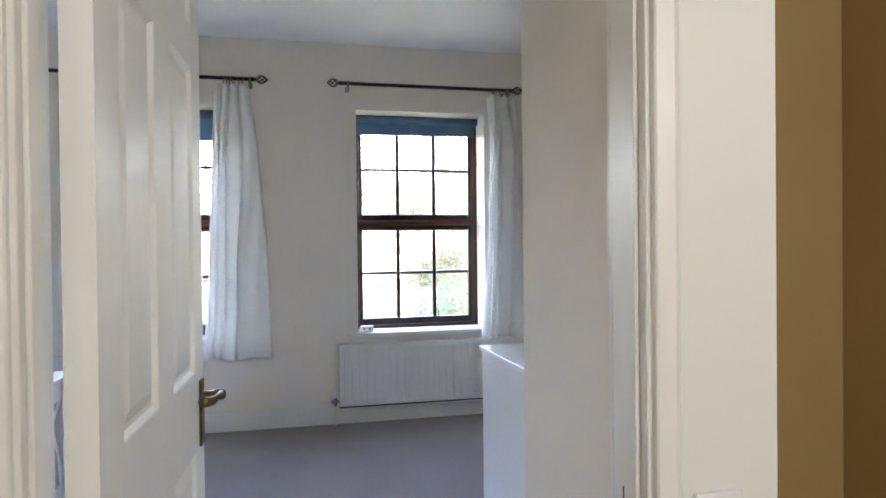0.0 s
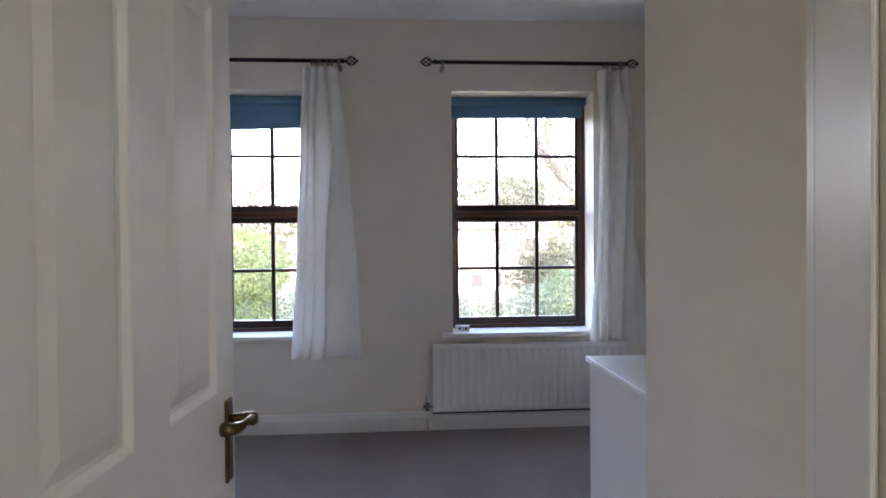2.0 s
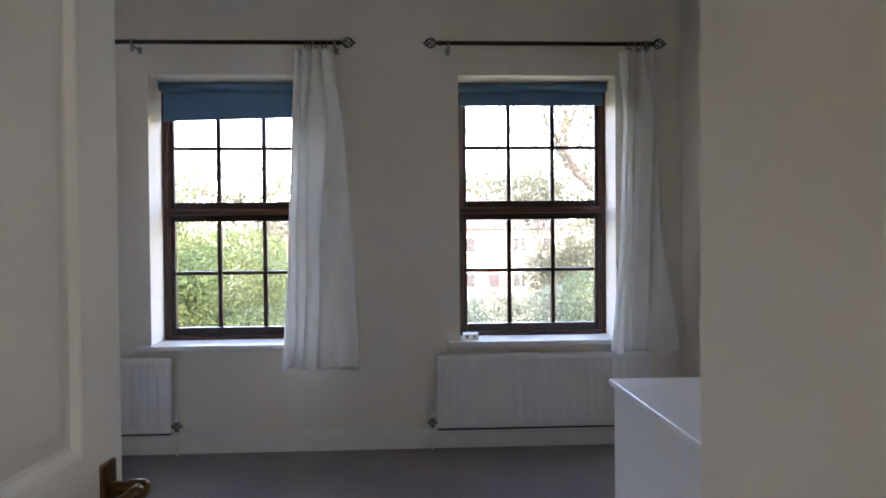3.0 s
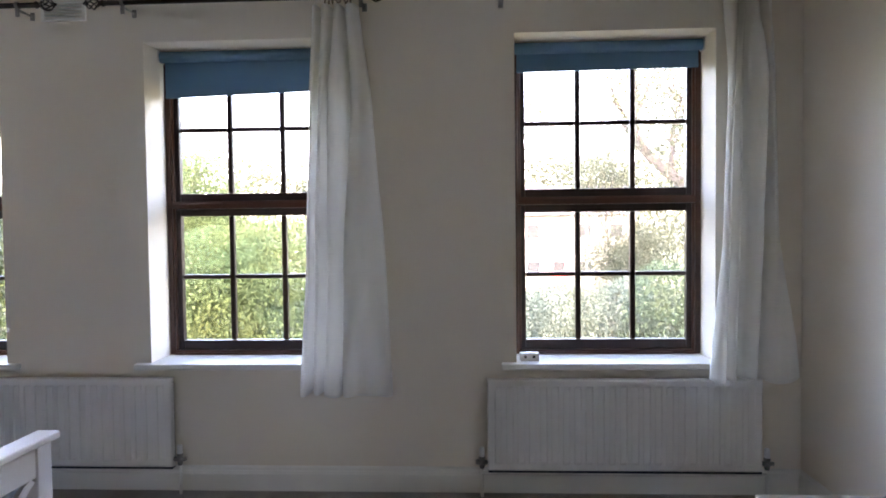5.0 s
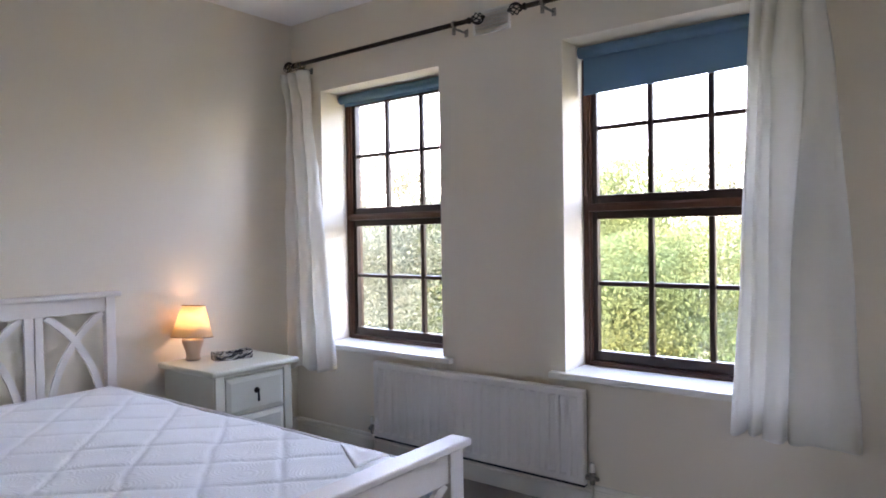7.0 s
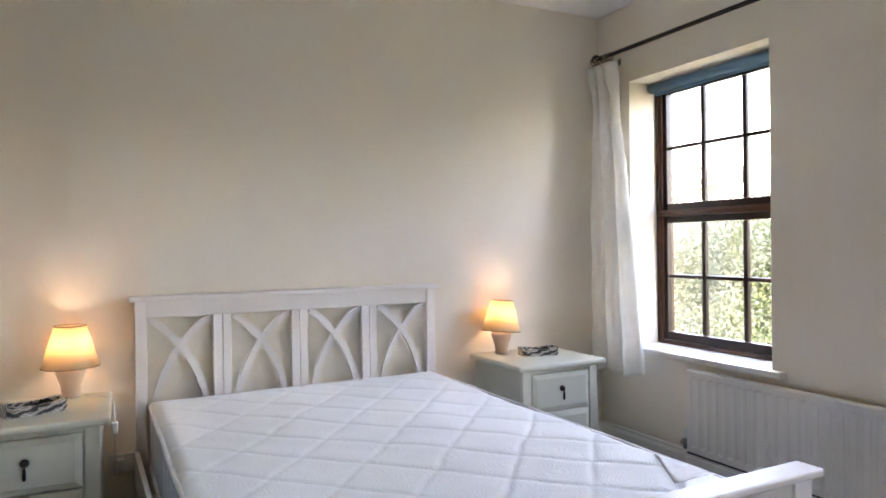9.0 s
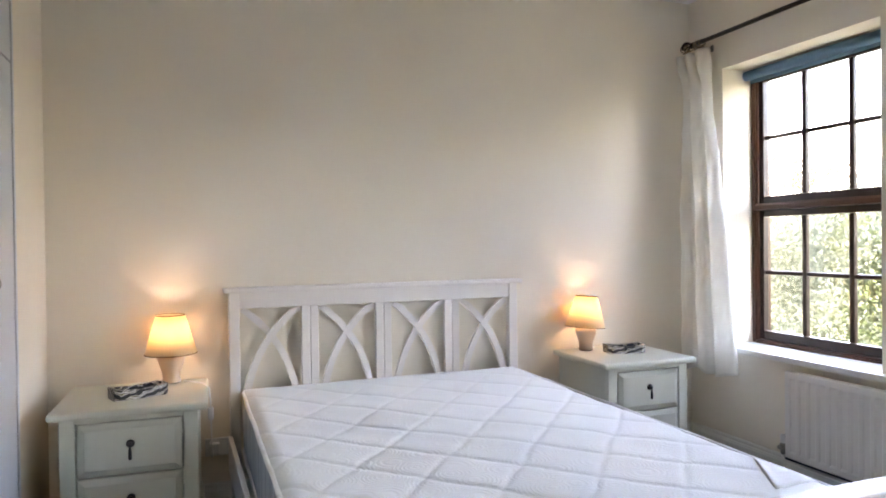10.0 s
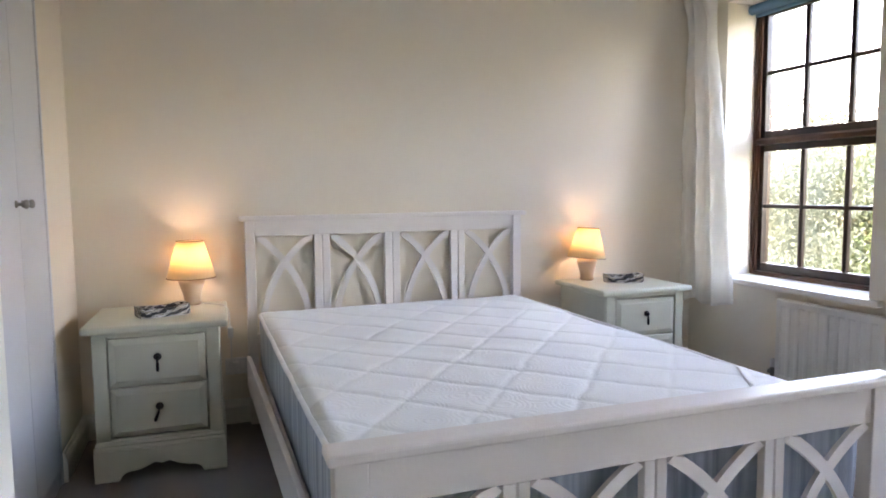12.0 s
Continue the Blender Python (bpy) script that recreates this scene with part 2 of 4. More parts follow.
def lathe(bm, profile, segments=24, centre=(0, 0, 0), axis="z", closed=True):
    """A turned body: profile holds (radius, height) pairs from one end to the other."""
    rings = []
    for r, h in profile:
        ring = []
        for i in range(segments):
            a = 2 * math.pi * i / segments
            p = (r * math.cos(a), r * math.sin(a), h)
            if axis == "x":
                p = (h, p[0], p[1])
            elif axis == "y":
                p = (p[0], h, p[1])
            ring.append(bm.verts.new(Vector(p) + Vector(centre)))
        rings.append(ring)
    for a, b in zip(rings, rings[1:]):
        for i in range(segments):
            j = (i + 1) % segments
            bm.faces.new((a[i], a[j], b[j], b[i]))
    if closed:
        bm.faces.new(rings[0])
        bm.faces.new(rings[-1])
    return bm


def tube(bm, points, radius, sides=8):
    """A round wire along points."""
    points = [Vector(p) for p in points]
    rings = []
    for i, p in enumerate(points):
        d = (points[min(i + 1, len(points) - 1)] - points[max(i - 1, 0)]).normalized()
        u = d.cross(Vector((0.31, 0.17, 0.93)))
        u = (u if u.length > 0.05 else d.cross(Vector((1, 0, 0)))).normalized()
        v = d.cross(u)
        r = radius(i / (len(points) - 1)) if callable(radius) else radius
        rings.append([bm.verts.new(p + r * (math.cos(2 * math.pi * k / sides) * u + math.sin(2 * math.pi * k / sides) * v)) for k in range(sides)])
    for a, b in zip(rings, rings[1:]):
        for k in range(sides):
            bm.faces.new((a[k], a[(k + 1) % sides], b[(k + 1) % sides], b[k]))
    bm.faces.new(rings[0])
    bm.faces.new(rings[-1])
    return bm


def prism(bm, outline, lift):
    """A flat outline (3D points in order) pushed along lift into a solid."""
    a = [bm.verts.new(p) for p in outline]
    b = [bm.verts.new(Vector(p) + Vector(lift)) for p in outline]
    bm.faces.new(a)
    bm.faces.new(b[::-1])
    for i in range(len(a)):
        j = (i + 1) % len(a)
        bm.faces.new((a[i], b[i], b[j], a[j]))
    return bm


def holed_wall(us, zs, holes, depth, place):
    """A wall of thickness depth with openings through it. us, zs: its extent; holes: (u0, u1, z0, z1); place(u, d, z) gives the point."""
    cu = sorted({*us, *[h[0] for h in holes], *[h[1] for h in holes]})
    cz = sorted({*zs, *[h[2] for h in holes], *[h[3] for h in holes]})
    solid = {(i, j): not any(h[0] <= (cu[i] + cu[i + 1]) / 2 <= h[1] and h[2] <= (cz[j] + cz[j + 1]) / 2 <= h[3] for h in holes)
             for i in range(len(cu) - 1) for j in range(len(cz) - 1)}
    bm = bmesh.new()
    v = {}

    def p(i, d, j):
        if (i, d, j) not in v:
            v[i, d, j] = bm.verts.new(place(cu[i], depth * d, cz[j]))
        return v[i, d, j]

    for (i, j), s in solid.items():
        if not s:
            continue
        for d in (0, 1):
            bm.faces.new((p(i, d, j), p(i + 1, d, j), p(i + 1, d, j + 1), p(i, d, j + 1)))
        for di, dj, e in ((-1, 0, ((i, j), (i, j + 1))), (1, 0, ((i + 1, j), (i + 1, j + 1))), (0, -1, ((i, j), (i + 1, j))), (0, 1, ((i, j + 1), (i + 1, j + 1)))):
            if not solid.get((i + di, j + dj), False):
                (a, b), (c, e2) = e
                bm.faces.new((p(a, 0, b), p(c, 0, e2), p(c, 1, e2), p(a, 1, b)))
    return bm


# ---------------------------------------------------------------- the room
WALL_Y = 5.75        # inner face of the window wall
WEST = -3.083        # wall behind the bed
EAST = 2.195
TOP = 2.76
BACK = 2.180         # face of the wall beside the wardrobe
HALL_Y, ROOM_Y = 1.783, 1.895   # the doorway's wall
WINDOWS = (1.294, -0.573, -2.313)
HALF, SILL, HEAD = 0.487, 0.655, 2.285
REVEAL = 0.225

structure("floor", box((WEST - 0.3, -1.6, -0.12), (EAST + 0.3, WALL_Y + 0.02, 0.0)), CARPET, "worn mauve-grey cut-pile carpet through room and hall", "carpet")
structure("ceiling", box((WEST - 0.3, -1.6, TOP), (EAST + 0.3, WALL_Y + 0.35, TOP + 0.15)), CEILING, "plain white painted ceiling", "ceiling")
structure("wall_north", holed_wall((WEST - 0.2, EAST + 0.2), (-0.1, TOP), [(c - HALF, c + HALF, SILL - 0.035, HEAD) for c in WINDOWS], 0.35,
          lambda u, d, z: (u, WALL_Y + d, z)), WALL, "cream painted wall with three deep window openings", "wall")
structure("wall_west", box((WEST - 0.2, -1.6, -0.1), (WEST, WALL_Y, TOP)), WALL, "plain cream painted wall behind the bed", "wall")
structure("wall_east", box((EAST, 2.604, -0.1), (EAST + 0.2, WALL_Y, TOP)), WALL, "plain cream painted side wall", "wall")
structure("wall_passage", box((0.935, ROOM_Y, -0.1), (1.07, 2.604, TOP)), WALL, "cream painted return wall beside the door", "wall")
structure("wall_south", box((1.07, 2.47, -0.1), (EAST + 0.2, 2.604, TOP)), WALL, "cream painted back wall of the room", "wall")
structure("wall_wardrobe", box((WEST, 2.05, -0.1), (-2.575, BACK, TOP)), WALL, "narrow cream wall beside the wardrobe", "wall")
DOOR_L, DOOR_R, DOOR_TOP = -0.036, 0.835, 2.06
structure("wall_door", holed_wall((-0.75, 1.07), (-0.1, TOP), [(DOOR_L - 0.03, DOOR_R + 0.03, -0.1, DOOR_TOP + 0.03)], ROOM_Y - HALL_Y,
          lambda u, d, z: (u, HALL_Y + d, z)), DOORWALL, "cream painted wall round the doorway", "wall")
structure("wall_closet", box((-0.75, ROOM_Y, -0.1), (-0.62, BACK, TOP)), WALL, "cream painted return wall by the wardrobe", "wall")
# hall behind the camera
# Warm dim light on the next two walls is put into their ochre.
structure("wall_hall_recess", box((1.07, 2.40, -0.1), (1.95, 2.466, TOP)), HALL, "hall recess wall, warm shade put into its ochre colour", "wall")
structure("wall_hall_east", box((1.80, -1.6, -0.1), (1.95, 2.40, TOP)), HALL, "hall side wall, warm shade put into its ochre colour", "wall")
structure("wall_hall_west", box((-0.95, -1.6, -0.1), (-0.75, HALL_Y, TOP)), WALL, "cream painted hall side wall", "wall")
structure("wall_hall_south", box((-0.95, -1.75, -0.1), (1.95, -1.6, TOP)), WALL, "cream painted end wall of the hall", "wall")


def skirting(name, a, b, inward):
    """A moulded board along a wall from a to b; inward points into the room."""
    a, b, n = Vector((*a, 0)), Vector((*b, 0)), Vector((*inward, 0))
    shape = ((0, 0), (0.019, 0), (0.019, 0.088), (0.016, 0.094), (0.016, 0.100), (0.012, 0.104), (0.012, 0.117), (0.007, 0.125), (0, 0.125))
    bm = bmesh.new()
    prism(bm, [a + n * x + Vector((0, 0, z)) for x, z in shape], b - a)
    return structure(name, bm, GLOSS, "cream gloss moulded skirting board", "baseboard")


skirting("baseboard_north", (WEST, WALL_Y), (EAST, WALL_Y), (0, -1))
skirting("baseboard_west", (WEST, BACK), (WEST, WALL_Y - 0.02), (1, 0))
skirting("baseboard_east", (EAST, 2.604), (EAST, WALL_Y - 0.02), (-1, 0))
skirting("baseboard_wardrobe", (WEST + 0.02, BACK), (-2.575, BACK), (0, 1))
skirting("baseboard_passage", (0.935, ROOM_Y + 0.07), (0.935, 2.604), (-1, 0))


def architrave(name, side):
    """Moulded casing round the doorway on the hall side (-1) or the room side (1)."""
    y = HALL_Y if side < 0 else ROOM_Y
    if side < 0:
        wide, shape = 0.050, ((0.008, 0.0), (0.008, 0.013), (0.011, 0.016), (0.040, 0.018), (0.044, 0.021), (0.049, 0.019), (0.050, 0.0))
    else:
        wide, shape = 0.066, ((0.0, 0.012), (0.006, 0.018), (0.016, 0.018), (0.022, 0.013), (0.046, 0.016), (0.052, 0.022), (0.062, 0.022), (0.066, 0.0), (0.0, 0.0))
    ob = thing(name, (0, 0, 0), "white gloss moulded door casing", "door casing", kind="structure")
    for x, s in ((DOOR_L, -1), (DOOR_R, 1)):
        bm = bmesh.new()
        prism(bm, [(x + s * u, y + side * d, 0) for u, d in shape], (0, 0, DOOR_TOP))
        part("casing_side", bm, GLOSS, ob)
    bm = bmesh.new()
    prism(bm, [(DOOR_L - wide, y + side * d, DOOR_TOP + u) for u, d in shape], (DOOR_R - DOOR_L + 2 * wide, 0, 0))
    part("casing_head", bm, GLOSS, ob)
    return ob


architrave("trim_hall", -1)
architrave("trim_room", 1)
lining = thing("trim_lining", (0, 0, 0), "white gloss door lining with stops", "door frame", kind="structure")
for x0, x1, s in ((DOOR_L - 0.03, DOOR_L, 1), (DOOR_R, DOOR_R + 0.03, -1)):
    part("jamb", box((x0, HALL_Y - 0.001, 0), (x1, ROOM_Y + 0.001, DOOR_TOP + 0.03), 0.002, 1), GLOSS, lining)
    xs = sorted((x1 if s > 0 else x0, (x1 if s > 0 else x0) + s * 0.008))
    part("stop", box((xs[0], HALL_Y + 0.02, 0), (xs[1], HALL_Y + 0.062, DOOR_TOP), 0.002, 1), GLOSS, lining)
part("head", box((DOOR_L, HALL_Y - 0.001, DOOR_TOP), (DOOR_R, ROOM_Y + 0.001, DOOR_TOP + 0.03), 0.002, 1), GLOSS, lining)
part("strike_plate", box((DOOR_R - 0.0035, 1.835, 0.872), (DOOR_R - 0.0005, 1.858, 0.902), 0.001, 1), BRASS, lining, "aged brass strike plate")


# ---------------------------------------------------------------- door
def panel_door():
    """Six-panel door, hinged at its origin; it lies along +y when open, its thickness towards -x."""
    w, t, h = 0.795, 0.046, 2.04
    ob = thing("door_1", (0.032, 1.872, 0.008), "white six-panel door standing open, brass lever handle", "door", turn=-3.5, kind="structure")
    panels = []
    for y0, y1 in ((0.115, 0.338), (0.462, 0.692)):
        for z0, z1 in ((0.20, 0.80), (0.99, 1.730), (1.83, 1.955)):
            panels.append((y0, y1, z0, z1))
    bm = holed_wall((0, w), (0, h), panels, t, lambda u, d, z: (-d, u, z))
    part("leaf_frame", bm, DOORPAINT, ob)
    for y0, y1, z0, z1 in panels:
        bm = bmesh.new()
        for side in (0, 1):
            rings = []
            for inset, depth in ((0.0, 0.0), (0.004, 0.002), (0.011, 0.010), (0.019, 0.011), (0.044, 0.003)):
                x = -depth if side == 0 else -t + depth
                rings.append([bm.verts.new((x, y, z)) for y, z in ((y0 + inset, z0 + inset), (y1 - inset, z0 + inset), (y1 - inset, z1 - inset), (y0 + inset, z1 - inset))])
            for a, b in zip(rings, rings[1:]):
                for i in range(4):
                    bm.faces.new((a[i], a[(i + 1) % 4], b[(i + 1) % 4], b[i]))
            bm.faces.new(rings[-1])
        part("panel", bm, DOORPAINT, ob)
    for s in (1, -1):
        x0 = 0.0 if s > 0 else -t
        plate = bmesh.new()
        add_box(plate, (min(x0, x0 + s * 0.007), w - 0.065, 0.800), (max(x0, x0 + s * 0.007), w - 0.027, 0.965), 0.003, 2)
        handle = part("handle", plate, BRASS, ob, "aged brass lever handle on a long plate")
        lv = bmesh.new()
        lathe(lv, [(0.011, 0.0), (0.011, 0.03), (0.014, 0.036), (0.014, 0.056), (0.009, 0.062)], 14, (x0, w - 0.046, 0.925), "x")
        if s < 0:
            for v in lv.verts:
                v.co.x = 2 * x0 - v.co.x
        pts = [(x0 + s * (0.050 + 0.006 * math.sin(3.1 * k / 10) - 0.030 * (k / 10) ** 2), w - 0.046 - 0.088 * k / 10,
                0.925 + 0.005 * math.sin(6.0 * k / 10) + 0.004 * k / 10) for k in range(11)]
        tube(lv, pts, lambda f: 0.0095 - 0.0035 * math.sin(math.pi * min(1.0, 1.5 * f)) + 0.0045 * max(0.0, f - 0.55) / 0.45, 12)
        lever = part("lever", lv, BRASS, handle, "", True)
    part("latch_plate", box((-t / 2 - 0.011, w - 0.001, 0.80), (-t / 2 + 0.011, w + 0.0015, 0.965), 0.0005, 1), BRASS, ob, "aged brass latch plate")
    for z in (0.23, 1.71):
        bm = bmesh.new()
        lathe(bm, [(0.005, -0.036), (0.005, 0.036)], 10, (-t - 0.003, 0.003, z))
        add_box(bm, (-t + 0.002, -0.0015, z - 0.036), (-0.016, 0.0, z + 0.036), 0.0)
        part("hinge", bm, HINGE, ob, "polished brass butt hinge")
    return ob


panel_door()


# ---------------------------------------------------------------- windows
def window(name, cx):
    """A stained hardwood sash window of twelve panes, in its opening."""
    y = WALL_Y + REVEAL
    ob = thing(name, (cx, y, 0), "dark-stained hardwood sash window with twelve panes", "window", "sash windows", kind="structure")
    z0, z1 = SILL + 0.001, HEAD
    for s in (-1, 1):
        bm = bmesh.new()
        a, b = sorted((s * HALF, s * (HALF - 0.028)))
        add_box(bm, (a, -0.012, z0), (b, 0.11, z1), 0.003, 1)
        a, b = sorted((s * (HALF - 0.028), s * (HALF - 0.042)))
        add_box(bm, (a, -0.004, z0), (b, 0.012, z1), 0.003, 1)
        part("window_frame", bm, WOOD, ob)
    bm = box((-HALF, -0.012, z1 - 0.035), (HALF, 0.11, z1), 0.003, 1)
    part("window_frame", bm, WOOD_H, ob)
    bm = bmesh.new()
    add_box(bm, (-HALF + 0.028, -0.012, z0), (HALF - 0.028, 0.11, z0 + 0.022), 0.003, 1)
    add_box(bm, (-HALF + 0.028, -0.022, z0), (HALF - 0.028, -0.012, z0 + 0.012), 0.003, 1)
    part("window_frame", bm, WOOD_H, ob)
    bm = bmesh.new()
    prism(bm, [(-HALF + 0.028, y_, z_) for y_, z_ in ((0.10, 1.4455), (-0.002, 1.4455), (-0.014, 1.450), (-0.014, 1.474), (-0.004, 1.4875), (0.10, 1.4875))], (2 * HALF - 0.056, 0, 0))
    part("transom", bm, WOOD_H, ob, "moulded hardwood transom")
    inner = HALF - 0.030
    gl = 0.421
    for sash_name, yy, za, zb, zbar, bot, top in (("upper_sash", 0.016, 1.488, z1 - 0.035, 1.875, 0.042, 0.040), ("lower_sash", 0.014, z0 + 0.022, 1.445, 1.077, 0.052, 0.038)):
        bm = bmesh.new()
        for s in (-1, 1):
            a, b = sorted((s * inner, s * gl))
            add_box(bm, (a, yy, za), (b, yy + 0.038, zb), 0.004, 2)
        sash = part(sash_name, bm, SASH_BACKLIT, ob, "sash frame, backlit darkness put into its near-black colour")
        bm = bmesh.new()
        add_box(bm, (-gl, yy + 0.001, za), (gl, yy + 0.037, za + bot), 0.004, 2)
        part("rail", bm, SASH_BACKLIT, sash)
        bm = bmesh.new()
        add_box(bm, (-gl, yy + 0.001, zb - top), (gl, yy + 0.037, zb), 0.004, 2)
        part("rail", bm, SASH_BACKLIT, sash)
        bm = bmesh.new()
        for s in (-1, 1):
            a, b = sorted((s * inner, s * (inner + 0.0085)))
            add_box(bm, (a, yy - 0.006, za), (b, yy + 0.02, zb), 0.0)
        add_box(bm, (-inner, yy - 0.006, zb - 0.001), (inner, yy + 0.02, zb + 0.0012), 0.0)
        part("weather_seal", bm, RUBBER, sash, "black rubber weather seal")
        for x in (-0.144, 0.144):
            part("glazing_bar", box((x - 0.0145, yy + 0.004, za + bot), (x + 0.0145, yy + 0.034, zb - top), 0.006, 2), SASH_BACKLIT, sash)
        for x0, x1 in ((-gl, -0.1585), (-0.1295, 0.1295), (0.1585, gl)):
            part("glazing_bar", box((x0, yy + 0.005, zbar - 0.012), (x1, yy + 0.033, zbar + 0.012), 0.006, 2), SASH_BACKLIT, sash)
            for q0, q1 in ((za + bot, zbar - 0.012), (zbar + 0.012, zb - top)):
                pane = part("pane", box((x0, yy + 0.017, q0), (x1, yy + 0.021, q1)), GLASS, sash, "clear window pane")
                pane.visible_shadow = False
    sill = bmesh.new()
    add_box(sill, (-HALF + 0.001, -REVEAL - 0.001, SILL - 0.03), (HALF - 0.001, 0.10, SILL), 0.0)
    add_box(sill, (-HALF - 0.075, -REVEAL - 0.045, SILL - 0.031), (HALF + 0.075, -REVEAL + 0.0005, SILL + 0.0005), 0.006, 2)
    part("window_sill", sill, GLOSS, ob, "white gloss window board")
    return ob


def roller_blind(cx, bottom, tilt):
    """A blue roller blind, part lowered, fixed high in the window's opening."""
    y = WALL_Y + REVEAL - 0.055
    ob = thing("roller_blind", (cx, y, HEAD - 0.035), "blue cloth roller blind, mostly rolled up, in a window opening", "blind", "roller blinds")
    bm = bmesh.new()
    lathe(bm, [(0.024, -HALF + 0.008), (0.029, -HALF + 0.010), (0.029, HALF - 0.010), (0.024, HALF - 0.008)], 22, (0, 0, 0), "x")
    part("roll", bm, BLIND, ob, "rolled blue cloth", True)
    zb = bottom - (HEAD - 0.035)
    w = HALF - 0.022
    bm = bmesh.new()
    nx, nz = 24, 10
    for face in (0, 1):
        grid = []
        for i in range(nx + 1):
            u = -1 + 2 * i / nx
            row = []
            for j in range(nz + 1):
                f = j / nz
                sag = 0.004 * noise.noise((u * 2.2 + cx * 3, f * 1.5, 0.4)) * f
                row.append(bm.verts.new((u * w, 0.020 + 0.0012 * face + sag, (zb + u * tilt) * f)))
            grid.append(row)
        for i in range(nx):
            for j in range(nz):
                bm.faces.new((grid[i][j], grid[i + 1][j], grid[i + 1][j + 1], grid[i][j + 1]))
    part("cloth", bm, BLIND, ob, "", True)
    bm = bmesh.new()
    prism(bm, [(-w, 0.014, zb - tilt + 0.022), (w, 0.014, zb + tilt + 0.022), (w, 0.014, zb + tilt - 0.002), (-w, 0.014, zb - tilt - 0.002)], (0, 0.012, 0))
    bmesh.ops.bevel(bm, geom=list(bm.edges), offset=0.003, segments=2, affect="EDGES")
    part("hem_bar", bm, BLIND, ob)
    for s in (-1, 1):
        bm = box((s * (HALF - 0.005) - 0.004, -0.022, -0.026), (s * (HALF - 0.005) + 0.004, 0.05, 0.033), 0.0015, 1)
        lathe(bm, [(0.020, -0.005), (0.020, 0.001)], 16, (s * (HALF - 0.008), 0, 0), "x")
        part("end_bracket", bm, PLASTIC, ob, "white plastic end bracket")
    return ob


for k, (cx, bottom, tilt) in enumerate(zip(WINDOWS, (2.138, 2.052, 2.208), (0.004, 0.013, 0.003))):
    window("window_%d" % (k + 1), cx)
    roller_blind(cx, bottom, tilt)


# ---------------------------------------------------------------- curtain rods and curtains
ROD_Y, ROD_Z = 5.635, 2.447


def finial(parent, x, direction):
    """A wire basket finial from x outwards, on its collar."""
    bm = bmesh.new()
    lathe(bm, [(r, direction * h) for r, h in ((0.010, 0), (0.017, 0.004), (0.017, 0.012), (0.009, 0.018), (0.013, 0.024), (0.008, 0.03))], 12, (x, 0, 0), "x")
    collar = part("finial", bm, IRON, parent, "", True)
    for k in range(6):
        bm = bmesh.new()
        pts = []
        for i in range(9):
            f = i / 8
            a = 2 * math.pi * k / 6 + f * 2.2
            r = 0.006 + 0.023 * math.sin(math.pi * f) ** 0.8
            pts.append((x + direction * (0.028 + 0.068 * f), r * math.cos(a), r * math.sin(a)))
        tube(bm, pts, 0.0036, 6)
        part("wire", bm, IRON, collar, "", True)
    bm = bmesh.new()
    lathe(bm, [(0.002, -0.008), (0.008, -0.003), (0.008, 0.004), (0.002, 0.010)], 10, (x + direction * 0.1, 0, 0), "x")
    part("tip", bm, IRON, collar, "", True)


def curtain_rod(x0, x1, brackets):
    ob = thing("curtain_rod", ((x0 + x1) / 2, ROD_Y, ROD_Z), "dark bronze iron curtain rod with wire cage finials", "curtain rod", "curtain rods")
    h = (x1 - x0) / 2 - 0.10
    bm = bmesh.new()
    lathe(bm, [(0.0125, -h), (0.0125, h)], 14, (0, 0, 0), "x")
    part("rod", bm, IRON, ob, "", True)
    for s in (-1, 1):
        finial(ob, s * h, s)
    for bx in brackets:
        bm = bmesh.new()
        x = bx - (x0 + x1) / 2
        lathe(bm, [(0.018, -0.007), (0.018, 0.007)], 14, (x, 0, 0), "x")
        add_box(bm, (x - 0.005, -0.004, -0.026), (x + 0.005, WALL_Y - ROD_Y - 0.004, -0.016), 0.002, 1)
        add_box(bm, (x - 0.009, -0.006, -0.055), (x + 0.009, 0.004, -0.016), 0.002, 1)
        add_box(bm, (x - 0.012, WALL_Y - ROD_Y - 0.005, -0.040), (x + 0.012, WALL_Y - ROD_Y, 0.0), 0.002, 1)
        part("bracket", bm, STEEL, ob, "tarnished metal bracket")
    return ob


curtain_rod(0.60, 2.05, (0.742, 1.93))
curtain_rod(-1.29, 0.185, (-1.10, 0.07))
curtain_rod(-3.005, -1.44, (-2.88, -1.63))


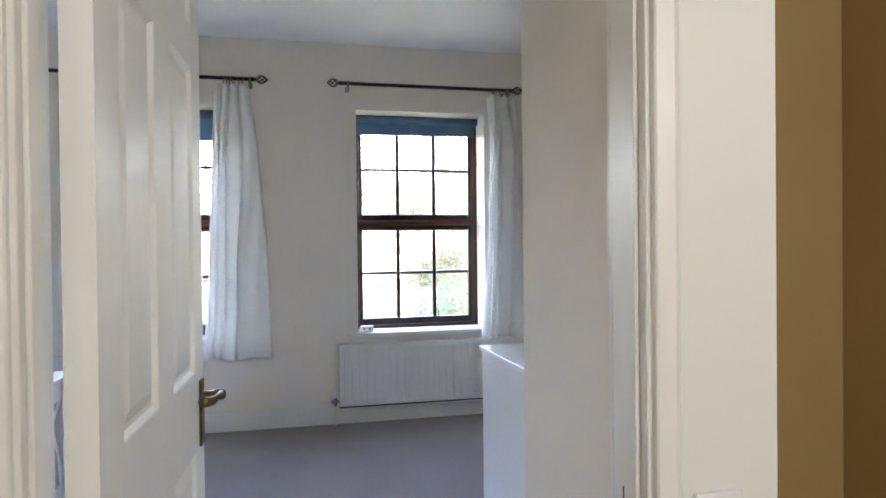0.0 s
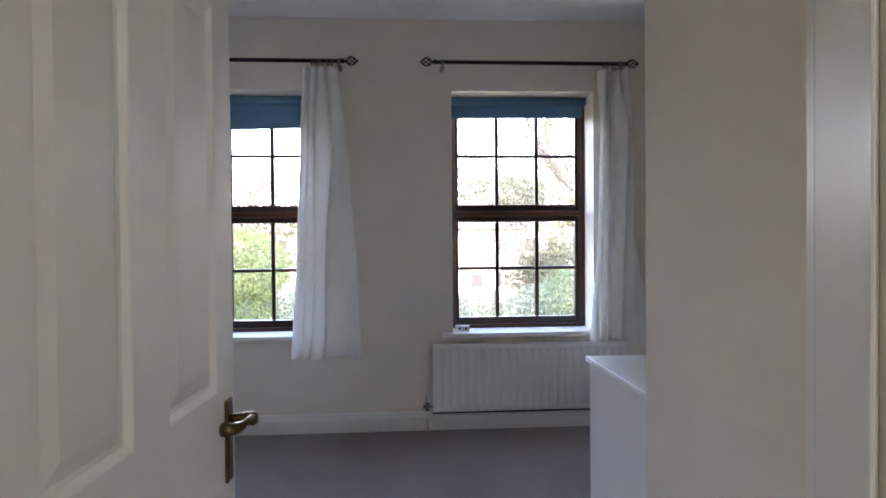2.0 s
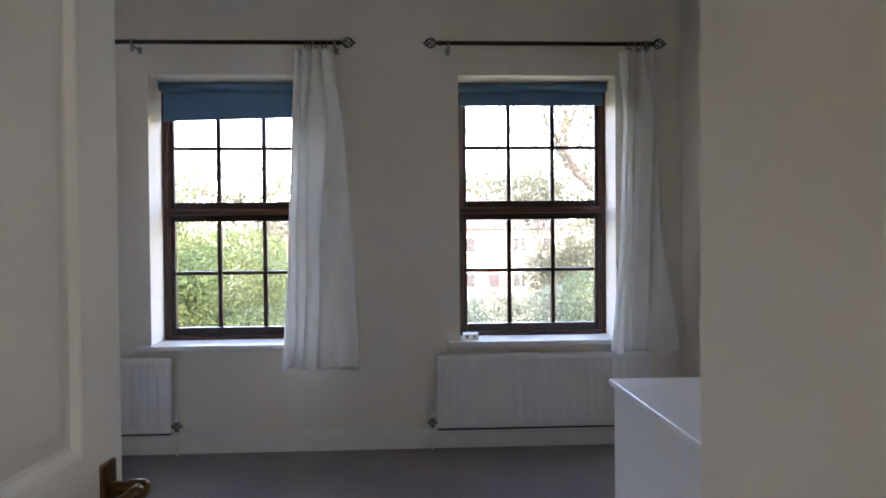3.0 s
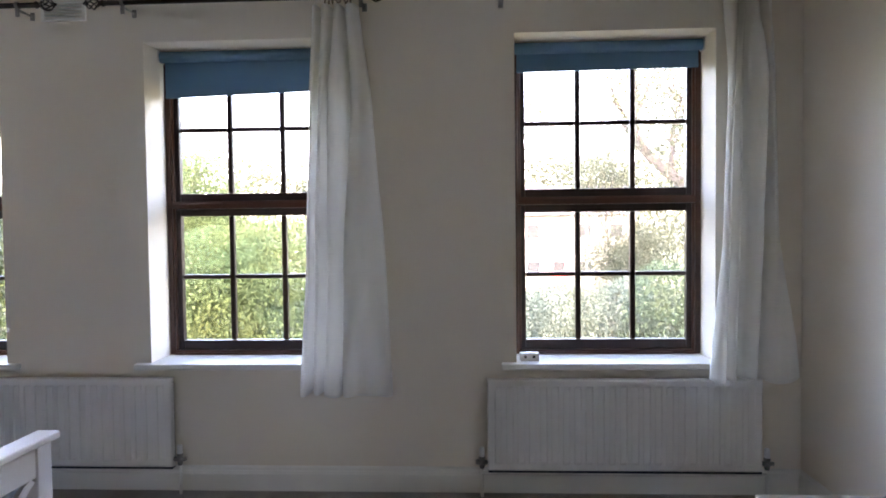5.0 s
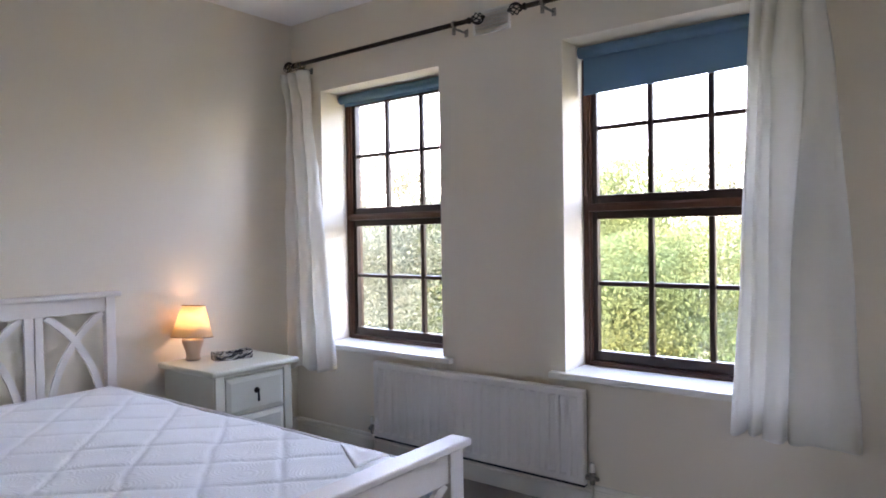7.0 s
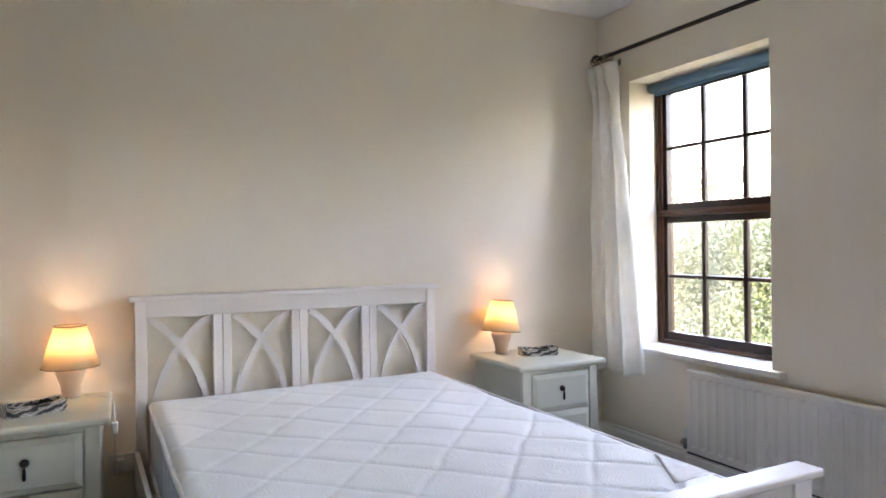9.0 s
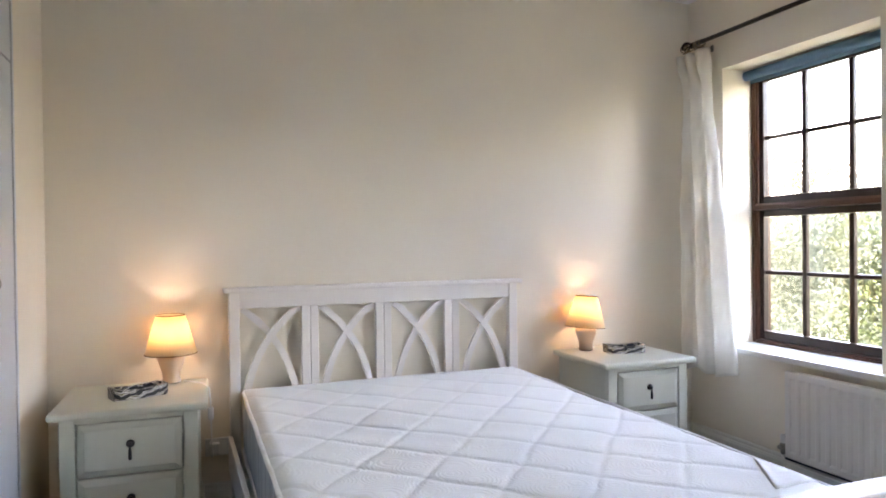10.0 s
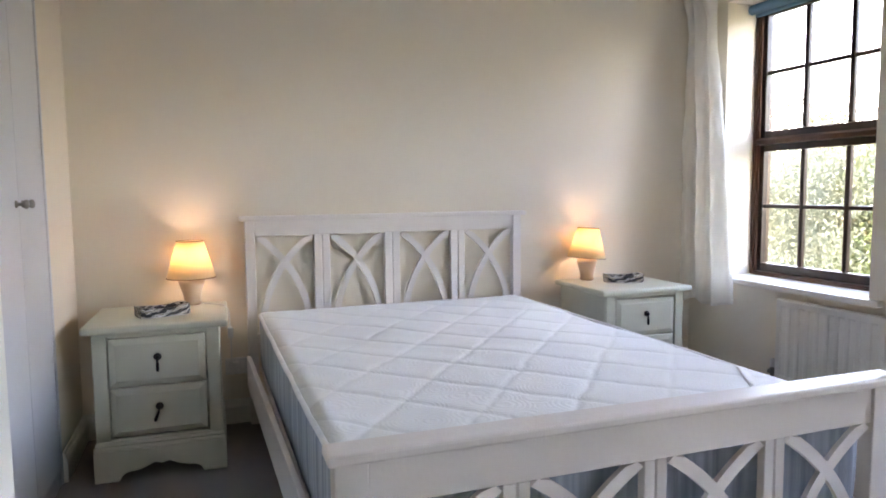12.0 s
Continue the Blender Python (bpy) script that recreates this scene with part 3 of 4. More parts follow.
def curtain(label, levels, valleys, bottom, seed, deep=0.056, back=0.0, crumple=1.0):
    """A gathered curtain of rounded pleats. valleys: where the folds lie at each level (0 top, 1 hem)."""
    rng = random.Random(seed)
    top = ROD_Z - 0.045
    xm = (valleys[0][0] + valleys[0][-1]) / 2
    ob = thing("curtain", (xm, ROD_Y, top), label, "curtain", "linen curtains")
    ph = [rng.uniform(0, 6.28) for _ in range(8)]
    lobes = len(valleys[0]) - 1
    each, nv = 30, 90

    def fold(k, v):
        """The k-th valley at height v, eased from level to level."""
        for (v0, row0), (v1, row1) in zip(zip(levels, valleys), list(zip(levels, valleys))[1:]):
            if v <= v1:
                break
        f = (v - v0) / (v1 - v0)
        f = 0.55 * f + 0.45 * f * f * (3 - 2 * f)
        return row0[k] + (row1[k] - row0[k]) * f

    bm = bmesh.new()
    grid = []
    for j in range(nv + 1):
        v = j / nv
        edges = [fold(k, v) + 0.004 * math.sin(7 * v + ph[k]) * (0 < k < lobes) for k in range(lobes + 1)]
        row = []
        for i in range(lobes * each + 1):
            k = min(i // each, lobes - 1)
            q = (i - k * each) / each
            wide = edges[k + 1] - edges[k]
            swell = max(0.0, math.sin(math.pi * q)) ** (0.75 if wide < 0.085 else 0.42)
            reach = min(deep, 0.85 * wide) * (0.75 + 0.25 * v)
            sway = 0.10 * math.sin(2 * math.pi * q) * math.sin(2.2 * v + ph[k]) * min(1.0, 2 * v)
            x = edges[k] + wide * (q + sway * 0.5)
            y = -reach * (swell - 0.5)
            y += 0.006 * math.sin(6.0 * q * wide / 0.1 + ph[k] + 2.0 * v) * min(1.0, wide / 0.15) * v
            y += crumple * (0.006 * noise.noise((x * 9, v * 7, seed)) + 0.0035 * noise.noise((x * 26, v * 22, seed + 2)) + 0.0018 * noise.noise((x * 60, v * 50, seed + 5)))
            if 0 < k + round(q) < lobes:
                y += 0.024 * math.exp(-(min(q, 1 - q) * wide / 0.009) ** 2) * (1 - 0.35 * v)
            pinch = math.exp(-((v - 0.055) / 0.03) ** 2)
            y += 0.008 * pinch * math.cos(2 * math.pi * q)
            z = -(top - bottom) * v + (0.012 * math.sin(x * 24 + ph[6]) + 0.008 * noise.noise((x * 14, 3.3, seed)) - 0.010 * (swell - 0.5)) * v ** 10
            z -= 0.007 * (1 - swell) * (1 - v) ** 14
            row.append(bm.verts.new((x - xm, y - 0.004 + (back - 0.042) * min(1.0, 0.35 + v * 3), z)))
        grid.append(row)
    for j in range(nv):
        for i in range(lobes * each):
            bm.faces.new((grid[j][i], grid[j][i + 1], grid[j + 1][i + 1], grid[j + 1][i]))
    cloth = part("cloth", bm, LINEN, ob, "", True)
    mod = cloth.modifiers.new("thickness", "SOLIDIFY")
    mod.thickness = 0.003
    n = 6
    xa, xb = valleys[0][0], valleys[0][-1]
    for k in range(n):
        bm = bmesh.new()
        x = xa - xm + (xb - xa) * (0.25 + 0.55 * k / (n - 1)) + rng.uniform(-0.010, 0.010)
        r, lean = 0.021, rng.uniform(-0.5, 0.5)
        pts = [(x + lean * r * math.cos(a), r * math.cos(a), 0.037 + r * math.sin(a)) for a in [2 * math.pi * q / 14 for q in range(15)]]
        tube(bm, pts, 0.0032, 6)
        lathe(bm, [(0.004, -0.004), (0.004, 0.004)], 8, (x, 0, 0.013))
        part("ring", bm, RING, ob, "tarnished brass curtain ring", True)
    return ob


RING = material("tarnished brass ring", (0.30, 0.235, 0.15), 0.32, (0.13, 0.10, 0.065), 40.0, metal=1.0)
curtain("white linen curtain gathered at a window's edge", (0, 0.26, 0.68, 1),
        ((-0.165, -0.129, -0.068, -0.013, 0.060), (-0.182, -0.147, -0.095, 0.016, 0.122), (-0.212, -0.170, -0.114, -0.033, 0.178), (-0.253, -0.195, -0.136, -0.052, 0.202)), 0.53, 4)
curtain("white linen curtain gathered beside the room's corner", (0, 0.2, 0.6, 1),
        ((1.772, 1.845, 1.882, 1.934, 1.992), (1.786, 1.822, 1.859, 1.972, 1.997), (1.766, 1.808, 1.848, 1.957, 2.022), (1.708, 1.780, 1.835, 1.922, 2.125)), 0.605, 7)
curtain("white linen curtain gathered against the bed wall", (0, 0.13, 0.5, 1),
        ((-3.066, -2.985, -2.900, -2.785), (-2.990, -2.935, -2.835, -2.772), (-3.022, -2.900, -2.795, -2.682), (-3.015, -2.885, -2.755, -2.585)), 0.50, 11, 0.044, 0.036, 1.6)


# ---------------------------------------------------------------- radiators
def radiator(x0, x1, z0, z1):
    """A pressed steel panel radiator with vertical flutes."""
    ob = thing("radiator", ((x0 + x1) / 2, 5.70, z0), "white fluted steel panel radiator under a window", "radiator", "radiators")
    w, h = (x1 - x0) / 2, z1 - z0
    n = 23
    pitch = (2 * w - 0.05) / n
    bm = bmesh.new()
    prof = [(-w, 0.0), (-w, -0.030), (-w + 0.006, -0.036)]
    for k in range(n):
        a = -w + 0.025 + k * pitch
        prof += [(a + 0.14 * pitch, -0.036), (a + 0.27 * pitch, -0.0315), (a + 0.73 * pitch, -0.0315), (a + 0.86 * pitch, -0.036)]
    prof += [(w - 0.006, -0.036), (w, -0.030), (w, 0.0)]
    rows = []
    for z, f in ((0.0, 0), (0.006, 0.0), (0.030, 0.0), (0.042, 1), (h - 0.042, 1), (h - 0.030, 0.0), (h - 0.006, 0.0), (h, 0)):
        edge = 0.006 if z in (0.0, h) else 0.0
        rows.append([bm.verts.new((x, (y if f else min(y, -0.036 if abs(x) < w - 0.007 else y)) + edge, z)) for x, y in prof])
    for a, b in zip(rows, rows[1:]):
        for i in range(len(prof) - 1):
            bm.faces.new((a[i], a[i + 1], b[i + 1], b[i]))
    for r in (rows[0], rows[-1]):
        bm.faces.new(r)
    bm.faces.new([r[0] for r in rows] + [r[-1] for r in rows][::-1])
    part("panel", bm, RADPAINT, ob)
    # Near-black box gives the shade in the gap behind the panel.
    part("shade_filler", box((-w + 0.02, 0.003, -0.004), (w - 0.02, WALL_Y - 5.70 - 0.004, h - 0.03)), HOLES_AND_SHADE, ob, "near-black filler standing in for shade behind the panel")
    for s in (-1, 1):
        bm = bmesh.new()
        x = s * (w + 0.030)
        lathe(bm, [(0.011, -0.03), (0.013, -0.022), (0.013, 0.012), (0.016, 0.016), (0.016, 0.026), (0.010, 0.030)], 12, (x, -0.012, 0.035))
        lathe(bm, [(0.009, -0.032), (0.013, -0.028), (0.013, 0.0), (0.008, 0.034)], 12, (x - s * 0.002, -0.012, 0.035), "x")
        valve = part("valve", bm, STEEL, ob, "tarnished metal radiator valve", True)
        bm = bmesh.new()
        lathe(bm, [(0.012, 0.028), (0.014, 0.034), (0.0135, 0.068), (0.010, 0.074)], 12, (x, -0.012, 0.035))
        part("cap", bm, PLASTIC, valve, "white plastic valve cap", True)
        bm = bmesh.new()
        lathe(bm, [(0.0075, -z0 + 0.0005), (0.0075, 0.008)], 10, (x, -0.012, 0.0))
        part("pipe", bm, GLOSS, ob, "cream painted pipe", True)
    bm = bmesh.new()
    tube(bm, [(-w - 0.028, -0.016, -0.0165), (w + 0.028, -0.016, -0.0165)], 0.0060, 10)
    part("lower_pipe", bm, GLOSS, ob, "cream painted pipe under the panel", True)
    # Shade line below the panel, drawn as a near-black strip.
    part("shade_strip", box((-w + 0.002, -0.033, -0.0100), (w - 0.002, 0.002, -0.0002)), HOLES_AND_SHADE, ob, "dark strip standing in for shade under the panel")
    for s in (-1, 1):
        part("wall_bracket", box((s * w * 0.7 - 0.015, WALL_Y - 5.70 - 0.003, 0.05), (s * w * 0.7 + 0.015, WALL_Y - 5.70, h - 0.05), 0.0), STEEL, ob)
    return ob


radiator(0.659, 1.977, 0.137, 0.586)
radiator(-2.294, -0.925, 0.143, 0.592)


# ---------------------------------------------------------------- bed
BED_Y, BED_HALF = 3.750, 0.762
bed = thing("double_bed", (0, BED_Y, 0), "cream-white painted wooden bed with arched lattice boards", "bed")


def lattice_board(parent, name, x, thick, top, rail, low, low_rail, wide_half, lip, shift, post, mull):
    """A head or foot board: cap, posts, rails, double mullions and crossing arched bars; x is its outer face towards the room."""
    half = wide_half - lip
    board = part(name, box((x - thick / 2 - 0.010, -wide_half, top - 0.024), (x + thick / 2 + 0.024, wide_half, top), 0.006, 2), BEDPAINT, parent)
    board.location.y = shift
    for s in (-1, 1):
        a, b = sorted((s * half, s * (half - post)))
        part("post", box((x - thick / 2, a, 0.0), (x + thick / 2, b, top - 0.024), 0.004, 2), BEDPAINT, board)
    inner = half - post
    part("top_rail", box((x - 0.014, -inner, top - 0.024 - rail), (x + 0.016, inner, top - 0.024), 0.002, 1), BEDPAINT, board)
    part("bottom_rail", box((x - 0.014, -inner, low - low_rail), (x + 0.014, inner, low), 0.002, 1), BEDPAINT, board)
    zt = top - 0.024 - rail
    wide = (2 * inner - 3 * mull) / 4
    for k in range(3):
        y = -inner + wide * (k + 1) + mull * k
        bm = bmesh.new()
        add_box(bm, (x - 0.012, y, low), (x + 0.014, y + mull / 2 - 0.0025, zt), 0.002, 1)
        add_box(bm, (x - 0.012, y + mull / 2 + 0.0025, low), (x + 0.014, y + mull, zt), 0.002, 1)
        add_box(bm, (x - 0.010, y + 0.01, low), (x + 0.006, y + mull - 0.01, zt), 0.0)
        part("mullion", bm, BEDPAINT, board)
    for k in range(4):
        y0 = -inner + k * (wide + mull)
        for s in (0, 1):
            pts = []
            for i in range(15):
                t = i / 14
                u = (1 - t) ** 2 * 0.07 + 2 * t * (1 - t) * 0.15 + t * t * 0.97
                v = 2 * t * (1 - t) * 0.64 + t * t * 1.0
                pts.append(Vector((0, u, low + v * (zt - low))))
            for p in pts:
                p.y = y0 + wide * (p.y if s == 0 else 1 - p.y)
            left, right = [], []
            for i, p in enumerate(pts):
                d = (pts[min(i + 1, 14)] - pts[max(i - 1, 0)]).normalized()
                n = Vector((0, -d.z, d.y)) * 0.0165
                left.append(p + n)
                right.append(p - n)
            for q in left + right:
                q.y = min(max(q.y, y0 + 0.0005), y0 + wide - 0.0005)
                q.z = min(max(q.z, low), zt)
            bm = bmesh.new()
            dx = x - 0.002 + s * 0.0015
            va = [[bm.verts.new((dx + e * 0.014, p.y, p.z)) for p in side] for side in (left, right) for e in (0, 1)]
            for a, b in ((0, 1), (1, 3), (3, 2), (2, 0)):
                for i in range(14):
                    bm.faces.new((va[a][i], va[a][i + 1], va[b][i + 1], va[b][i]))
            for i in (0, 14):
                bm.faces.new((va[0][i], va[1][i], va[3][i], va[2][i]))
            part("arched_bar", bm, BEDPAINT, board)
    return board


lattice_board(bed, "headboard", -3.036, 0.045, 1.072, 0.078, 0.47, 0.10, 0.792, 0.024, -0.026, 0.050, 0.083)
lattice_board(bed, "footboard", -0.790, 0.045, 0.693, 0.103, 0.165, 0.085, 0.764, 0.014, -0.008, 0.070, 0.064)
for head, foot, wide in ((-0.804, -0.748, 0.022), (0.740, 0.734, 0.022)):
    bm = bmesh.new()
    prism(bm, [(-3.01, head, 0.20), (-3.01, head + wide, 0.20), (-0.815, foot + wide, 0.20), (-0.815, foot, 0.20)], (0, 0, 0.16))
    bmesh.ops.bevel(bm, geom=list(bm.edges), offset=0.003, segments=1, affect="EDGES")
    part("side_rail", bm, BEDPAINT, bed)
bm = bmesh.new()
for k in range(14):
    x = -2.95 + k * 0.155
    add_box(bm, (x, -BED_HALF + 0.046, 0.272), (x + 0.07, BED_HALF - 0.046, 0.290), 0.0)
part("slat_base", bm, WOOD_H, bed)


def mattress():
    x0, x1, half, zb, zt = -3.003, -0.830, 0.724, 0.292, 0.588
    ob = thing("mattress", ((x0 + x1) / 2, BED_Y, zb), "bare white quilted mattress with grey-blue sides on the bed", "mattress", turn=0.6)
    L, h = (x1 - x0) / 2, zt - zb
    bm = bmesh.new()
    nx, ny = 230, 160
    grid = []
    for i in range(nx + 1):
        row = []
        for j in range(ny + 1):
            x, y = -L + 2 * L * i / nx, -half + 2 * half * j / ny
            gx_, gy_ = x + (x0 + x1) / 2, y + BED_Y
            u, v = (gx_ + 1.18 * gy_ - 2.54) / 0.37, (gx_ - 1.02 * gy_ + 4.70) / 0.31
            u += 0.045 * noise.noise((x * 9, y * 9, 5.5))
            v += 0.045 * noise.noise((x * 9, y * 9, 8.5))
            du, dv = abs(u - round(u)) * 0.23, abs(v - round(v)) * 0.23
            stitch = 0.75 + 0.25 * math.sin(gx_ * 130) * math.sin(gy_ * 117)
            groove = (math.exp(-(du / 0.0055) ** 2) + math.exp(-(dv / 0.0055) ** 2)) * stitch
            puff = 0.0036 * (1 - math.exp(-du / 0.016)) * (1 - math.exp(-dv / 0.016))
            edge = min(L - abs(x), half - abs(y))
            drop = 0.016 * max(0.0, 1 - edge / 0.05) ** 2.0
            wob = 0.010 * noise.noise((x * 1.7, y * 1.7, 3.1)) + 0.004 * noise.noise((x * 6, y * 6, 1.7))
            row.append(bm.verts.new((x, y, h + puff - 0.0032 * min(groove, 1.0) - drop + wob)))
        grid.append(row)
    for i in range(nx):
        for j in range(ny):
            bm.faces.new((grid[i][j], grid[i + 1][j], grid[i + 1][j + 1], grid[i][j + 1]))
    part("quilted_top", bm, QUILT, ob, "white quilted top with stitched diamonds", True)

    def rim(z, out):
        pts = []
        r = 0.06
        for cx, cy, a0 in ((L - r, half - r, 0), (-L + r, half - r, 90), (-L + r, -half + r, 180), (L - r, -half + r, 270)):
            for k in range(7):
                a = radians(a0 + 15 * k)
                pts.append((cx + (r + out) * math.cos(a), cy + (r + out) * math.sin(a), z))
        return pts

    bm = bmesh.new()
    rings = [[bm.verts.new(p) for p in rim(z, o)] for z, o in ((0.0, -0.012), (0.015, 0.0), (0.06, 0.004), (0.13, 0.006), (h - 0.040, 0.005), (h - 0.018, 0.0))]
    for a, b in zip(rings, rings[1:]):
        for i in range(len(a)):
            bm.faces.new((a[i], a[(i + 1) % len(a)], b[(i + 1) % len(a)], b[i]))
    bm.faces.new(rings[0])
    part("border", bm, TICKING, ob, "grey-blue woven border", True)
    for z in (0.014, h - 0.014):
        bm = bmesh.new()
        pts, ring = rim(z, 0.004), []
        for a, b in zip(pts, pts[1:] + pts[:1]):
            steps = max(1, int((Vector(b) - Vector(a)).length / 0.06))
            ring += [Vector(a).lerp(Vector(b), q / steps) for q in range(steps)]
        ring = [p + Vector((0.004 * noise.noise((p.x * 5, p.y * 5, z)), 0.005 * noise.noise((p.x * 5, p.y * 5, z + 4)), 0.005 * noise.noise((p.x * 4, p.y * 4, 7)))) for p in ring]
        tube(bm, ring + ring[:1], 0.0085, 8)
        part("piping", bm, PIPING, ob, "white piped seam", True)
    bm = bmesh.new()
    cx, cy = (x0 + x1) / 2, BED_Y
    corners = [Vector(c) for c in ((-1.27, 4.43), (-1.04, 4.275), (-1.06, 4.462), (-1.20, 4.465))]
    gx = []
    for i in range(9):
        a, b = corners[0].lerp(corners[1], i / 8), corners[3].lerp(corners[2], i / 8)
        gx.append([])
        for j in range(9):
            q = a.lerp(b, j / 8)
            gx[-1].append(bm.verts.new((q.x - cx, q.y - cy, h + 0.0060 + 0.0035 * (1 - j / 8) * (j < 2) + 0.0015 * math.sin(i * 0.9 + j * 0.5) - 0.012 * max(0.0, (q.y - 4.42) / 0.05) ** 2)))
    for i in range(8):
        for j in range(8):
            bm.faces.new((gx[i][j], gx[i + 1][j], gx[i + 1][j + 1], gx[i][j + 1]))
    tag = part("label_patch", bm, PIPING, ob, "plain white cloth label", True)
    mod = tag.modifiers.new("thickness", "SOLIDIFY")
    mod.thickness = 0.0015
    return ob


mattress()


# ---------------------------------------------------------------- bedside cabinets
def bedside_cabinet(x, cy, turn):
    """Two-drawer cabinet; its front faces +x. Origin on the floor under the middle of the back."""
    ob = thing("bedside_cabinet", (x, cy, 0), "ivory-white painted wooden bedside cabinet with two drawers", "bedside cabinet", "bedside cabinets", turn)
    d, hw = 0.502, 0.248
    part("top", box((0.0, -0.285, 0.622), (d + 0.030, 0.285, 0.653), 0.011, 3), CABINET, ob)
    for s in (-1, 1):
        a, b = sorted((s * hw, s * (hw - 0.022)))
        part("side_panel", box((0.008, a, 0.10), (d - 0.02, b, 0.622), 0.002, 1), CABINET, ob)
        a, b = sorted((s * hw, s * (hw - 0.055)))
        part("stile", box((d - 0.02, a, 0.10), (d, b, 0.622), 0.003, 1), CABINET, ob)
    part("front_rail", box((d - 0.02, -hw + 0.055, 0.602), (d - 0.001, hw - 0.055, 0.622), 0.001, 1), CABINET, ob)
    part("front_rail", box((d - 0.02, -hw + 0.055, 0.10), (d - 0.001, hw - 0.055, 0.175), 0.001, 1), CABINET, ob)
    part("back_panel", box((0.008, -hw + 0.022, 0.10), (0.02, hw - 0.022, 0.622)), CABINET, ob)
    part("divider", box((0.02, -hw + 0.022, 0.375), (d - 0.03, hw - 0.022, 0.39)), CABINET, ob)
    for z0, z1 in ((0.392, 0.597), (0.181, 0.386)):
        bm = bmesh.new()
        w = hw - 0.0605
        xd = d - 0.006
        rings = []
        for inset, px in ((0.0, -0.014), (0.0, 0.0), (0.004, 0.004), (0.022, 0.010), (0.026, 0.012)):
            rings.append([bm.verts.new((xd + px, y, z)) for y, z in ((-w + inset, z0 + inset), (w - inset, z0 + inset), (w - inset, z1 - inset), (-w + inset, z1 - inset))])
        for a, b in zip(rings, rings[1:]):
            for i in range(4):
                bm.faces.new((a[i], a[(i + 1) % 4], b[(i + 1) % 4], b[i]))
        bm.faces.new(rings[-1])
        bm.faces.new(rings[0])
        drawer = part("drawer", bm, CABINET, ob)
        bm = bmesh.new()
        zc = (z0 + z1) / 2 + 0.018
        xf = xd + 0.012
        lathe(bm, [(0.016, 0.0), (0.016, 0.004), (0.010, 0.008), (0.008, 0.014), (0.010, 0.018), (0.005, 0.022)], 16, (xf, 0, zc), "x")
        lean = 0.0 if z0 > 0.3 else 0.016
        tube(bm, [(xf + 0.018, 0, zc - 0.006), (xf + 0.019, -lean * 0.4, zc - 0.026), (xf + 0.019, -lean, zc - 0.050), (xf + 0.018, -lean * 1.1, zc - 0.058)], lambda f: 0.0035 + 0.0042 * f * (1.25 - f) * 2, 10)
        part("drop_handle", bm, BLACK, drawer, "black iron drop handle", True)
    base = bmesh.new()
    add_box(base, (0.0, -hw - 0.012, 0.128), (d + 0.012, hw + 0.012, 0.150), 0.006, 2)
    add_box(base, (0.004, -hw - 0.006, 0.150), (d + 0.006, hw + 0.006, 0.166), 0.004, 2)
    part("moulding", base, CABINET, ob)

    def apron(w):
        ys = [(-w, 0.0), (-w + 0.095, 0.0), (-w + 0.105, 0.022), (-w + 0.125, 0.034), (-0.085, 0.040), (-0.055, 0.052), (-0.028, 0.066), (-0.010, 0.060), (0.0, 0.056)]
        pts = ys + [(-y, z) for y, z in ys[-2::-1]]
        return pts + [(w, 0.129), (-w, 0.129)]

    bm = bmesh.new()
    prism(bm, [(d - 0.012, y, z) for y, z in apron(hw + 0.012)], (0.024, 0, 0))
    part("apron", bm, CABINET, ob)
    for s in (-1, 1):
        bm = bmesh.new()
        ya = s * (hw + 0.012)
        prof = [(0.0, 0.0), (0.09, 0.0), (0.11, 0.04), (d - 0.13, 0.04), (d - 0.11, 0.0), (d - 0.0125, 0.0), (d - 0.0125, 0.129), (0.0, 0.129)]
        prism(bm, [(x, ya, z) for x, z in prof], (0, -s * 0.02, 0))
        part("side_apron", bm, CABINET, ob)
    return ob


bedside_cabinet(-3.018, 2.575, -1.2)
bedside_cabinet(-3.058, 5.022, 0.0)


